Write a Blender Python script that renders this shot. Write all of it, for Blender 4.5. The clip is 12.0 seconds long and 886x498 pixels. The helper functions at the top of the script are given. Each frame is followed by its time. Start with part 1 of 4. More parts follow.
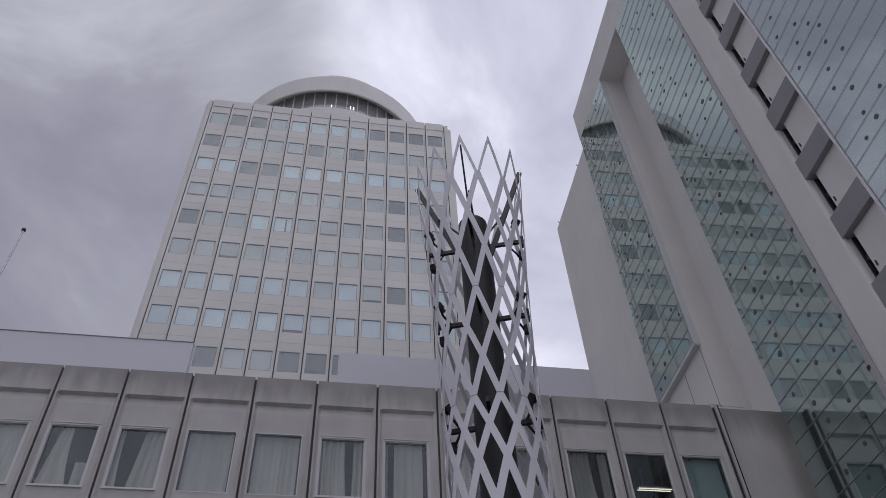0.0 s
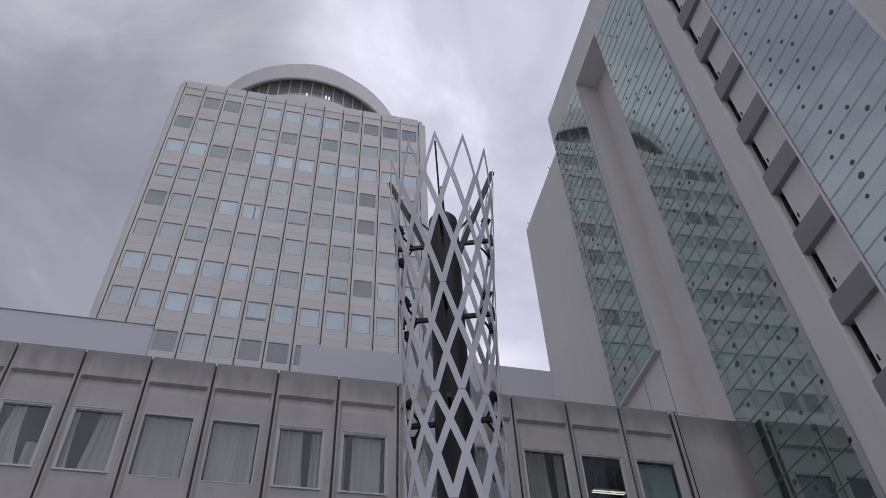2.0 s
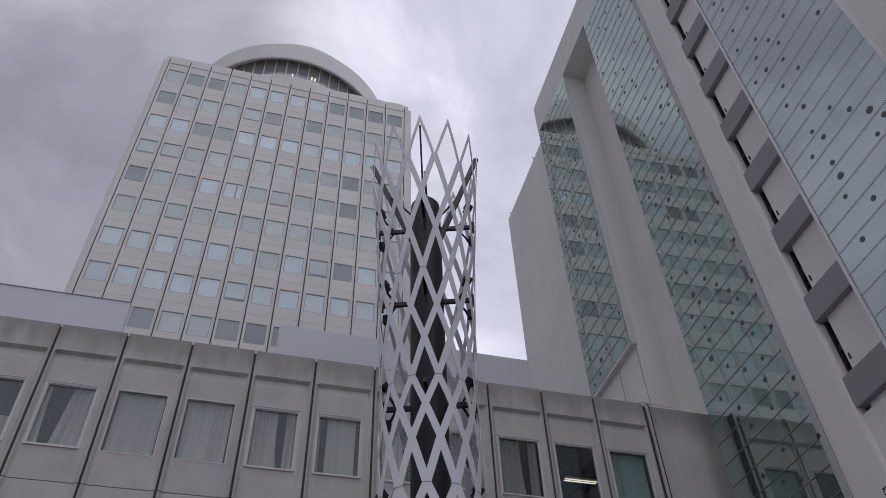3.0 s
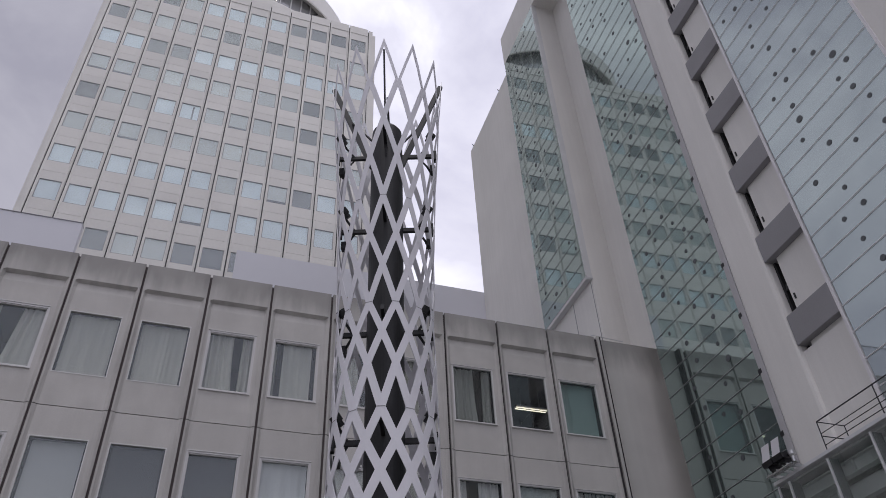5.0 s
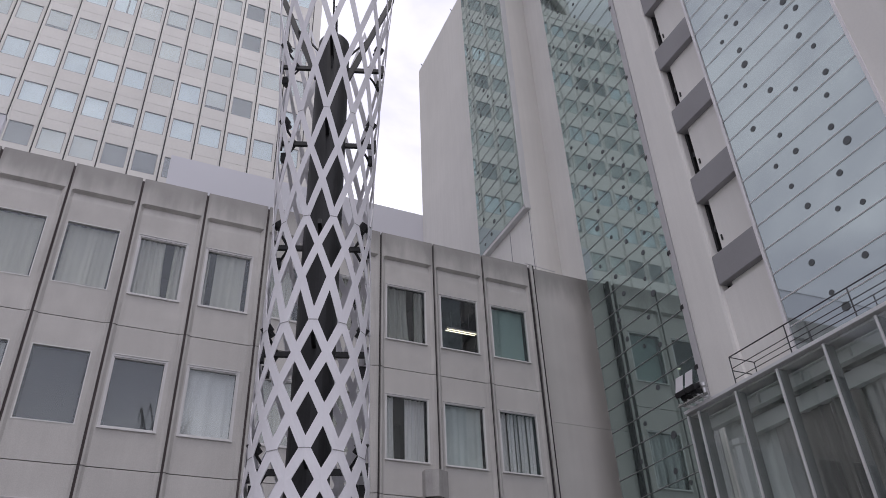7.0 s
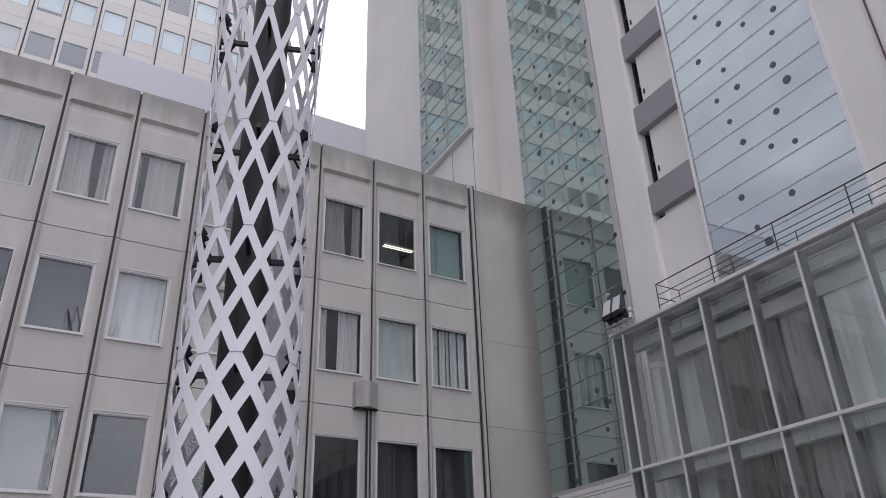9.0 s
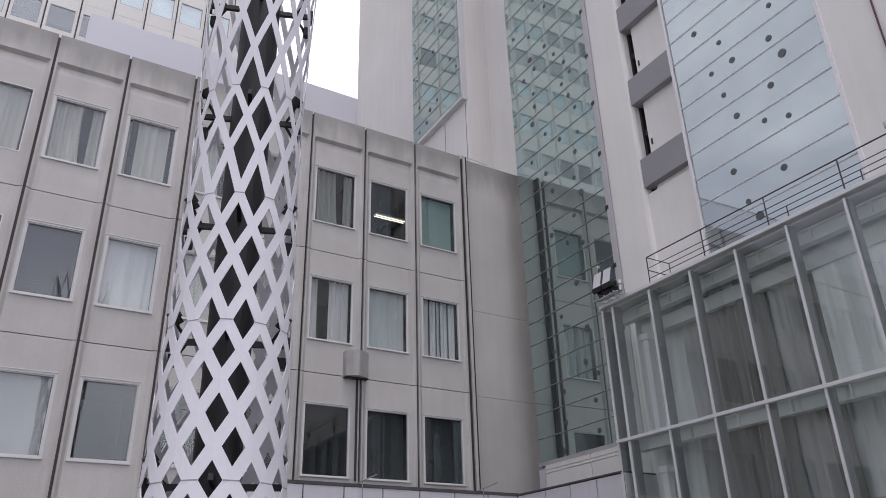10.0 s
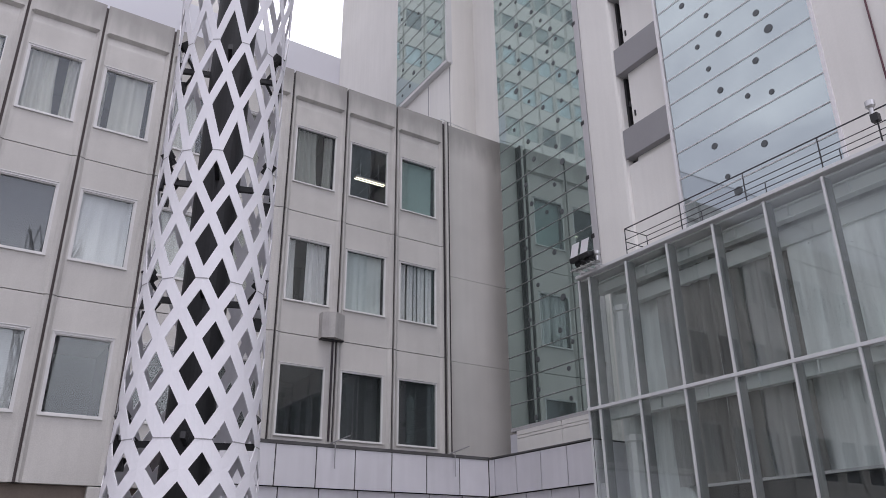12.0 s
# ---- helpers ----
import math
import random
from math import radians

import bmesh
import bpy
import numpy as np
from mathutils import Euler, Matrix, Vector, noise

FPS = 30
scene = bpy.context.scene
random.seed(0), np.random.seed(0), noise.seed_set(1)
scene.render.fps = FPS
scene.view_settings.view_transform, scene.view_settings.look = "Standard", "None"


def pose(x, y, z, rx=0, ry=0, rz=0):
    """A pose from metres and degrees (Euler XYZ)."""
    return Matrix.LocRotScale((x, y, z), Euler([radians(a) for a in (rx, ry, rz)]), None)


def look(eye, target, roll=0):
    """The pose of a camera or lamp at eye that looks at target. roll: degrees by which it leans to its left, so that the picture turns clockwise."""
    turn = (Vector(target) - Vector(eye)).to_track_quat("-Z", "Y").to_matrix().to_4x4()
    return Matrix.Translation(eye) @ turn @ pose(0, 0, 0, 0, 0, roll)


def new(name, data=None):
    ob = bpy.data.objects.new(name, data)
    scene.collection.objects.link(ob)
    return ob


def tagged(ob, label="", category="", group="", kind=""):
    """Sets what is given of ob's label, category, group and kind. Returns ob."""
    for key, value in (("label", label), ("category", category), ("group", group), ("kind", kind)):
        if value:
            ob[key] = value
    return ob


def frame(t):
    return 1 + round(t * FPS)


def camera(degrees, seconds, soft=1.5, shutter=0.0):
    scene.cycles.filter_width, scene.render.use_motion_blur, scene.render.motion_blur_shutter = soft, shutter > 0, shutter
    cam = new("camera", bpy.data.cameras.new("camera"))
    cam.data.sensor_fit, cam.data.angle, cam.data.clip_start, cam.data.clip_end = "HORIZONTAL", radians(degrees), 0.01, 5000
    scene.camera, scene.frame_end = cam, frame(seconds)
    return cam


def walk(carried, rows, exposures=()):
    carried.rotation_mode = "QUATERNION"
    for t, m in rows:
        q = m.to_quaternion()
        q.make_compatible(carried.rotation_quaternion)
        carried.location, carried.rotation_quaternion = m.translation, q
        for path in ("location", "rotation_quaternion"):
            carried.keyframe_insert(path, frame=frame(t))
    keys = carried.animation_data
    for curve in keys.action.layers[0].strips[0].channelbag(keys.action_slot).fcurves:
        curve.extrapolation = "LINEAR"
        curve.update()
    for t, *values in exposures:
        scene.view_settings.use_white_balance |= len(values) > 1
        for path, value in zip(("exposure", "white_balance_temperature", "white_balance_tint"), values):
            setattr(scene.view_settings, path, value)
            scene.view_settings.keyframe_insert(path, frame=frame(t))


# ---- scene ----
cam = camera(60.2, 12.0, soft=0.5)
PATH = [
    (0.0, pose(0.000, -0.027, 1.671, 136.59, 2.41, -9.17)),
    (0.5, pose(-0.002, -0.026, 1.677, 136.50, 2.31, -10.00)),
    (1.0, pose(-0.013, -0.021, 1.667, 136.55, 2.01, -10.52)),
    (1.5, pose(-0.009, -0.025, 1.656, 136.34, 1.98, -11.51)),
    (2.0, pose(-0.012, -0.027, 1.653, 136.16, 2.06, -12.97)),
    (2.5, pose(-0.005, -0.017, 1.644, 135.70, 1.79, -14.16)),
    (3.0, pose(-0.000, -0.006, 1.640, 135.10, 1.71, -15.31)),
    (5.0, pose(0.021, 0.054, 1.646, 129.86, 2.37, -18.76)),
    (5.5, pose(0.020, 0.059, 1.640, 128.75, 2.15, -20.21)),
    (6.0, pose(0.023, 0.055, 1.631, 127.42, 2.37, -21.47)),
    (6.5, pose(0.022, 0.075, 1.627, 125.65, 1.99, -22.98)),
    (7.0, pose(0.026, 0.076, 1.625, 123.83, 2.10, -24.67)),
    (9.0, pose(0.046, 0.115, 1.575, 117.61, 1.81, -30.13)),
    (9.5, pose(0.048, 0.127, 1.579, 116.44, 1.72, -30.66)),
    (10.0, pose(0.049, 0.135, 1.567, 115.43, 1.50, -31.02)),
    (10.5, pose(0.062, 0.137, 1.559, 114.65, 1.55, -31.51)),
    (11.0, pose(0.057, 0.143, 1.561, 113.93, 1.40, -31.96)),
    (11.5, pose(0.059, 0.159, 1.572, 113.42, 0.57, -32.70)),
    (12.0, pose(0.060, 0.157, 1.587, 112.77, 0.48, -33.21)),
]
walk(cam, PATH, [(0.0, -0.62, 6370, 13), (3.0, -0.60, 6410, 13), (5.0, -0.24, 6590, 12), (6.0, -0.07, 6640, 12), (7.0, 0.11, 6650, 12), (9.0, 0.38, 6640, 12), (12.0, 0.65, 6630, 12)])

EYE = 1.6

# ---- light: an overcast sky, with a wide faint sun behind the cloud ----
world = bpy.data.worlds.new("overcast_sky")
scene.world = world
world.use_nodes = True
wn, wl = world.node_tree.nodes, world.node_tree.links
wn.clear()
w_out = wn.new("ShaderNodeOutputWorld")
w_bg = wn.new("ShaderNodeBackground")
w_sky = wn.new("ShaderNodeTexSky")
w_sky.sky_type, w_sky.sun_disc = "NISHITA", False
w_sky.sun_elevation, w_sky.sun_rotation = radians(75.8), radians(203.2)
w_co = wn.new("ShaderNodeTexCoord")
w_map = wn.new("ShaderNodeMapping")
w_map.inputs["Scale"].default_value = (1.0, 1.0, 1.5)
w_map.inputs["Location"].default_value = (0.35, 0.1, 0.55)
w_noise = wn.new("ShaderNodeTexNoise")
w_noise.inputs["Scale"].default_value = 2.7
w_noise.inputs["Detail"].default_value = 6
w_noise.inputs["Roughness"].default_value = 0.57
w_noise.inputs["Distortion"].default_value = 0.5
w_ramp = wn.new("ShaderNodeValToRGB")
w_ramp.color_ramp.elements[0].position, w_ramp.color_ramp.elements[0].color = 0.35, (0.45, 0.452, 0.55, 1)
w_ramp.color_ramp.elements[1].position, w_ramp.color_ramp.elements[1].color = 0.66, (0.80, 0.81, 0.90, 1)
mid = w_ramp.color_ramp.elements.new(0.50)
mid.color = (0.553, 0.556, 0.65, 1)
w_scale = wn.new("ShaderNodeVectorMath")
w_scale.operation = "SCALE"
w_scale.inputs["Scale"].default_value = 0.06
w_mix = wn.new("ShaderNodeMix")
w_mix.data_type, w_mix.blend_type = "RGBA", "MIX"
w_mix.inputs["Factor"].default_value = 0.94
wl.new(w_co.outputs["Generated"], w_map.inputs["Vector"])
wl.new(w_map.outputs["Vector"], w_noise.inputs["Vector"])
wl.new(w_noise.outputs["Fac"], w_ramp.inputs["Fac"])
wl.new(w_sky.outputs["Color"], w_scale.inputs[0])
wl.new(w_scale.outputs["Vector"], w_mix.inputs["A"])
wl.new(w_ramp.outputs["Color"], w_mix.inputs["B"])
# the cloud is thicker over one stretch and thinner to both sides of it
w_sep = wn.new("ShaderNodeVectorMath")
w_sep.operation = "DOT_PRODUCT"
w_sep.inputs[1].default_value = (2.0, -0.6, 0.0)
w_low = wn.new("ShaderNodeMapRange")
w_low.inputs["From Min"].default_value, w_low.inputs["From Max"].default_value = -2.0, 0.4
w_thick = wn.new("ShaderNodeValToRGB")
w_thick.color_ramp.interpolation = "EASE"
w_thick.color_ramp.elements[0].position, w_thick.color_ramp.elements[0].color = 0.0, (0.92, 0.92, 0.92, 1)
w_thick.color_ramp.elements[1].position, w_thick.color_ramp.elements[1].color = 0.76, (1.85, 1.85, 1.85, 1)
for where, much in ((0.17, 0.90), (0.34, 0.97), (0.46, 1.02), (0.63, 0.96)):
    stop = w_thick.color_ramp.elements.new(where)
    stop.color = (much, much, much, 1)
w_mul = wn.new("ShaderNodeVectorMath")
w_mul.operation = "MULTIPLY"
wl.new(w_co.outputs["Generated"], w_sep.inputs[0])
wl.new(w_sep.outputs["Value"], w_low.inputs["Value"])
wl.new(w_low.outputs["Result"], w_thick.inputs["Fac"])
wl.new(w_mix.outputs["Result"], w_mul.inputs[0])
wl.new(w_thick.outputs["Color"], w_mul.inputs[1])
wl.new(w_mul.outputs["Vector"], w_bg.inputs["Color"])
w_bg.inputs["Strength"].default_value = 1.0
wl.new(w_bg.outputs["Background"], w_out.inputs["Surface"])

sun = new("sun", bpy.data.lights.new("sun", "SUN"))
sun.data.energy, sun.data.angle, sun.data.color = 0.6, radians(14), (1.0, 0.97, 0.94)
sun.matrix_world = look((-6, -14, 60), (0, 0, 0))


# ---- materials ----
def material(name, base, rough=0.6, metal=0.0, grain=0.0, grain_scale=30.0, stain=0.0, stain_scale=1.2, streak=0.0,
             bump=0.0, spec=0.5, per_object=0.0, weather=None, rims=None):
    m = bpy.data.materials.new(name)
    m.use_nodes = True
    n, l = m.node_tree.nodes, m.node_tree.links
    b = n["Principled BSDF"]
    b.inputs["Roughness"].default_value, b.inputs["Metallic"].default_value = rough, metal
    b.inputs["Specular IOR Level"].default_value = spec
    co = n.new("ShaderNodeNewGeometry")
    value = n.new("ShaderNodeValue")
    value.outputs[0].default_value = 1.0
    last = value.outputs[0]

    def fold(scale, amount, stretch=(1, 1, 1), detail=4, low=0.35, high=0.7):
        nonlocal last
        mp = n.new("ShaderNodeMapping")
        mp.inputs["Scale"].default_value = stretch
        tx = n.new("ShaderNodeTexNoise")
        tx.inputs["Scale"].default_value, tx.inputs["Detail"].default_value = scale, detail
        rg = n.new("ShaderNodeMapRange")
        rg.inputs["From Min"].default_value, rg.inputs["From Max"].default_value = low, high
        rg.inputs["To Min"].default_value, rg.inputs["To Max"].default_value = 1 - amount, 1 + amount * 0.35
        mu = n.new("ShaderNodeMath")
        mu.operation = "MULTIPLY"
        l.new(co.outputs["Position"], mp.inputs["Vector"])
        l.new(mp.outputs["Vector"], tx.inputs["Vector"])
        l.new(tx.outputs["Fac"], rg.inputs["Value"])
        l.new(last, mu.inputs[0])
        l.new(rg.outputs["Result"], mu.inputs[1])
        last = mu.outputs[0]
        return tx

    g = fold(grain_scale, grain) if grain else None
    if stain:
        fold(stain_scale, stain, detail=6)
    if streak:
        fold(3.0, streak, (1.6, 1.6, 0.10), 5, 0.42, 0.62)
    if weather:
        # rain stains that run down from the coping with a ragged lower edge
        low_z, high_z, amount = weather
        sp = n.new("ShaderNodeSeparateXYZ")
        l.new(co.outputs["Position"], sp.inputs[0])
        tx = n.new("ShaderNodeTexNoise")
        tx.inputs["Scale"].default_value, tx.inputs["Detail"].default_value = 2.6, 7
        mp = n.new("ShaderNodeMapping")
        mp.inputs["Scale"].default_value = (1.0, 1.0, 0.22)
        l.new(co.outputs["Position"], mp.inputs["Vector"])
        l.new(mp.outputs["Vector"], tx.inputs["Vector"])
        ma = n.new("ShaderNodeMath")
        ma.operation = "MULTIPLY_ADD"
        ma.inputs[1].default_value = 1.6
        l.new(tx.outputs["Fac"], ma.inputs[0])
        l.new(sp.outputs["Z"], ma.inputs[2])
        rg = n.new("ShaderNodeMapRange")
        rg.interpolation_type = "SMOOTHSTEP"
        rg.inputs["From Min"].default_value, rg.inputs["From Max"].default_value = low_z + 0.8, high_z + 0.8
        rg.inputs["To Min"].default_value, rg.inputs["To Max"].default_value = 1.0, 1 - amount
        mu = n.new("ShaderNodeMath")
        mu.operation = "MULTIPLY"
        l.new(ma.outputs[0], rg.inputs["Value"])
        l.new(last, mu.inputs[0])
        l.new(rg.outputs["Result"], mu.inputs[1])
        last = mu.outputs[0]
    if rims:
        # dirt washed down along both upright edges of a piece of that width
        width, amount = rims
        tc = n.new("ShaderNodeTexCoord")
        sp = n.new("ShaderNodeSeparateXYZ")
        l.new(tc.outputs["Object"], sp.inputs[0])
        away = n.new("ShaderNodeMath")
        away.operation = "PINGPONG"
        away.inputs[1].default_value = width / 2
        l.new(sp.outputs["X"], away.inputs[0])
        tx = n.new("ShaderNodeTexNoise")
        tx.inputs["Scale"].default_value, tx.inputs["Detail"].default_value = 2.2, 6
        mp = n.new("ShaderNodeMapping")
        mp.inputs["Scale"].default_value = (3.0, 3.0, 0.35)
        l.new(co.outputs["Position"], mp.inputs["Vector"])
        l.new(mp.outputs["Vector"], tx.inputs["Vector"])
        reach = n.new("ShaderNodeMath")
        reach.operation = "MULTIPLY_ADD"
        reach.inputs[1].default_value = -0.55
        l.new(tx.outputs["Fac"], reach.inputs[0])
        l.new(away.outputs[0], reach.inputs[2])
        rg = n.new("ShaderNodeMapRange")
        rg.interpolation_type = "SMOOTHSTEP"
        rg.inputs["From Min"].default_value, rg.inputs["From Max"].default_value = -0.30, -0.05
        rg.inputs["To Min"].default_value, rg.inputs["To Max"].default_value = 1 - amount, 1.0
        mu = n.new("ShaderNodeMath")
        mu.operation = "MULTIPLY"
        l.new(reach.outputs[0], rg.inputs["Value"])
        l.new(last, mu.inputs[0])
        l.new(rg.outputs["Result"], mu.inputs[1])
        last = mu.outputs[0]
    if per_object:
        info = n.new("ShaderNodeObjectInfo")
        rg = n.new("ShaderNodeMapRange")
        rg.inputs["To Min"].default_value, rg.inputs["To Max"].default_value = 1 - per_object, 1 + per_object
        mu = n.new("ShaderNodeMath")
        mu.operation = "MULTIPLY"
        l.new(info.outputs["Random"], rg.inputs["Value"])
        l.new(last, mu.inputs[0])
        l.new(rg.outputs["Result"], mu.inputs[1])
        last = mu.outputs[0]
    tint = n.new("ShaderNodeVectorMath")
    tint.operation = "SCALE"
    tint.inputs[0].default_value = base
    l.new(last, tint.inputs["Scale"])
    l.new(tint.outputs["Vector"], b.inputs["Base Color"])
    if bump and g:
        bp = n.new("ShaderNodeBump")
        bp.inputs["Strength"].default_value, bp.inputs["Distance"].default_value = bump, 0.01
        l.new(g.outputs["Fac"], bp.inputs["Height"])
        l.new(bp.outputs["Normal"], b.inputs["Normal"])
    return m


def glass(name, tint, gloss, rough=0.01):
    """Clear glass: a thin pane that lets light through and mirrors a part of it."""
    m = bpy.data.materials.new(name)
    m.use_nodes = True
    n, l = m.node_tree.nodes, m.node_tree.links
    n.remove(n["Principled BSDF"])
    tr = n.new("ShaderNodeBsdfTransparent")
    tr.inputs["Color"].default_value = (*tint, 1)
    gl = n.new("ShaderNodeBsdfGlossy")
    gl.inputs["Roughness"].default_value = rough
    gl.inputs["Color"].default_value = (0.95, 1.0, 0.99, 1)
    mx = n.new("ShaderNodeMixShader")
    mx.inputs["Fac"].default_value = gloss
    l.new(tr.outputs[0], mx.inputs[1])
    l.new(gl.outputs[0], mx.inputs[2])
    l.new(mx.outputs[0], n["Material Output"].inputs["Surface"])
    return m


def coated_glass(name, base, rough, ripple):
    """Coated mirror glass of a curtain wall, slightly uneven from pane to pane."""
    m = bpy.data.materials.new(name)
    m.use_nodes = True
    n, l = m.node_tree.nodes, m.node_tree.links
    b = n["Principled BSDF"]
    b.inputs["Base Color"].default_value = (*base, 1)
    b.inputs["Metallic"].default_value, b.inputs["Roughness"].default_value = 0.87, rough
    co = n.new("ShaderNodeNewGeometry")
    tx = n.new("ShaderNodeTexNoise")
    tx.inputs["Scale"].default_value, tx.inputs["Detail"].default_value = 0.9, 1
    bp = n.new("ShaderNodeBump")
    bp.inputs["Strength"].default_value, bp.inputs["Distance"].default_value = ripple, 0.02
    l.new(co.outputs["Position"], tx.inputs["Vector"])
    l.new(tx.outputs["Fac"], bp.inputs["Height"])
    l.new(bp.outputs["Normal"], b.inputs["Normal"])
    return m


def glow(name, colour, strength):
    m = bpy.data.materials.new(name)
    m.use_nodes = True
    b = m.node_tree.nodes["Principled BSDF"]
    b.inputs["Base Color"].default_value = (*colour, 1)
    b.inputs["Emission Color"].default_value = (*colour, 1)
    b.inputs["Emission Strength"].default_value = strength
    return m


CONCRETE = material("precast_concrete", (0.56, 0.541, 0.513), 0.75, grain=0.08, grain_scale=40, stain=0.08, stain_scale=0.8, streak=0.025, bump=0.10, per_object=0.03, rims=(1.7486, 0.16))
HEAD = material("weathered_precast_concrete", (0.56, 0.541, 0.513), 0.8, grain=0.06, grain_scale=40, stain=0.10, stain_scale=1.1, streak=0.02, bump=0.12, per_object=0.03, weather=(14.75, 15.75, 0.34), rims=(1.7486, 0.14))
WEATHERED = material("weathered_concrete", (0.44, 0.425, 0.41), 0.85, grain=0.10, grain_scale=30, stain=0.20, stain_scale=1.6, streak=0.12, bump=0.2, per_object=0.05)
BLANK = material("painted_concrete", (0.585, 0.568, 0.538), 0.75, grain=0.05, grain_scale=40, stain=0.09, stain_scale=0.6, streak=0.02, bump=0.08, weather=(14.5, 15.75, 0.36))
TOWER = material("tower_concrete", (0.72, 0.703, 0.663), 0.75, grain=0.03, grain_scale=6, stain=0.06, stain_scale=0.4, per_object=0.035)
WHITE = material("white_render", (0.80, 0.784, 0.75), 0.7, grain=0.018, grain_scale=22, stain=0.05, stain_scale=0.35, streak=0.02)
SCREEN = material("white_metal_cladding", (0.64, 0.64, 0.68), 0.6, stain=0.03, stain_scale=0.3)
GREYBEAM = material("grey_painted_steel", (0.30, 0.295, 0.305), 0.6, grain=0.04, stain=0.08, stain_scale=0.7)
# near black: the plinth's own tone, and painted shade in the slot
DARK = material("dark_plinth_and_slot_shade", (0.025, 0.024, 0.026), 0.9, grain=0.1)
JOINT = material("dark_joint_sealant", (0.045, 0.038, 0.042), 0.9, grain=0.1)
ALU = material("anodised_aluminium", (0.62, 0.61, 0.60), 0.5, metal=0.1, grain=0.03, stain=0.05)
STEEL = material("grey_mullion_steel", (0.70, 0.705, 0.71), 0.45, metal=0.2, grain=0.03, stain=0.06)
LATTICE = material("white_powder_coated_metal", (0.72, 0.71, 0.745), 0.4, grain=0.02, stain=0.05, stain_scale=0.9)
BLACK = material("black_painted_steel", (0.018, 0.018, 0.02), 0.45, grain=0.15, stain=0.2)
TILE = material("white_cladding_tile", (0.62, 0.61, 0.64), 0.35, stain=0.06, stain_scale=1.1, streak=0.03, per_object=0.03)
SOFFIT = material("soffit_panel", (0.50, 0.49, 0.50), 0.6, stain=0.08)
PAVING = material("grey_paving", (0.24, 0.235, 0.23), 0.85, grain=0.12, grain_scale=20, stain=0.2, bump=0.15)
ROOFING = material("roof_membrane", (0.25, 0.25, 0.25), 0.9, grain=0.1, stain=0.2)
CURTAIN = material("pale_curtain_cloth", (0.62, 0.603, 0.545), 0.9, grain=0.05, streak=0.12)
DIMCLOTH = material("dim_curtain_cloth", (0.40, 0.41, 0.38), 0.9, grain=0.05, streak=0.12)
GREENCLOTH = material("pale_green_curtain_cloth", (0.72, 0.77, 0.74), 0.9, grain=0.03, streak=0.08)
WHITECLOTH = material("white_curtain_cloth", (0.82, 0.815, 0.81), 0.9, grain=0.03, streak=0.06)
BLIND = material("pale_blind", (0.70, 0.755, 0.765), 0.8, stain=0.10, stain_scale=0.5, per_object=0.10)
BLINDGREY = material("grey_blind", (0.55, 0.55, 0.51), 0.8, stain=0.10, stain_scale=0.5, per_object=0.15)
# dark base colour that stands in for the shade of unlit tower rooms
ROOMSHADE = material("painted_room_shade", (0.15, 0.145, 0.135), 0.8, per_object=0.2)
BROWN = material("brown_wall_tile", (0.16, 0.125, 0.10), 0.6, grain=0.1, stain=0.2)
PALEBLIND = material("pale_slatted_blind", (0.62, 0.62, 0.615), 0.7, stain=0.08, stain_scale=0.8)
TOWERFRAME = material("grey_tower_window_frame", (0.34, 0.335, 0.335), 0.6, stain=0.05)
TOWERJOINT = material("dark_tower_joint", (0.10, 0.098, 0.10), 0.9, grain=0.1)
BRIGHTRAIL = material("bright_steel_rail", (0.80, 0.78, 0.79), 0.4, grain=0.03)
GREENBLIND = material("grey_green_blind", (0.34, 0.46, 0.43), 0.8, stain=0.05)
VENETIAN = material("dark_slatted_blind", (0.055, 0.058, 0.062), 0.6)
# near-black base: the shade of the unlit rooms is put into this colour
ROOM = material("room_wall_painted_dim", (0.05, 0.05, 0.053), 0.9, stain=0.15)
SILVER = material("brushed_steel", (0.6, 0.6, 0.6), 0.3, metal=0.9, grain=0.05)
DOT = material("dark_fixing_disc", (0.11, 0.12, 0.125), 0.5, metal=0.3)
REDPIPE = material("dark_red_painted_pipe", (0.11, 0.04, 0.055), 0.6, grain=0.1)
DRAPE = material("brown_grey_drape", (0.20, 0.19, 0.18), 0.9, streak=0.16)
ANNEXWALL = material("pale_green_inner_wall", (0.78, 0.81, 0.80), 0.7, stain=0.12, stain_scale=0.6, streak=0.15)
FACEBLIND = material("dark_grey_blind", (0.11, 0.112, 0.118), 0.8, stain=0.10, stain_scale=0.5)
DIRTY = material("dirty_metal_coping", (0.10, 0.098, 0.098), 0.8, grain=0.15, stain=0.3)
FRAME = material("white_window_frame", (0.68, 0.675, 0.66), 0.5, grain=0.02, stain=0.05)
DRAPEPALE = material("grey_drape", (0.40, 0.395, 0.385), 0.9, streak=0.14)
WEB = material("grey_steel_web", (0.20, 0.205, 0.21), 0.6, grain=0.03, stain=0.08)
BEAM = material("pale_green_painted_beam", (0.56, 0.585, 0.575), 0.6, stain=0.08, stain_scale=0.8)
COLUMN = material("white_painted_column", (0.74, 0.75, 0.75), 0.55, stain=0.04)
DARKRAIL = material("dark_steel_rail", (0.06, 0.06, 0.065), 0.5, metal=0.3, grain=0.1)
RAIL = material("steel_rail", (0.42, 0.41, 0.415), 0.45, metal=0.3, grain=0.05)
FACEJOINT = material("brown_joint_strip", (0.105, 0.085, 0.085), 0.8, grain=0.15, stain=0.2)
DRUMGLASS = material("dark_drum_glass", (0.34, 0.345, 0.35), 0.12, metal=0.4)
WINDOWGLASS = glass("window_glass", (0.87, 0.885, 0.885), 0.058)
TOWERGLASS = glass("tower_window_glass", (0.95, 0.972, 0.975), 0.13)
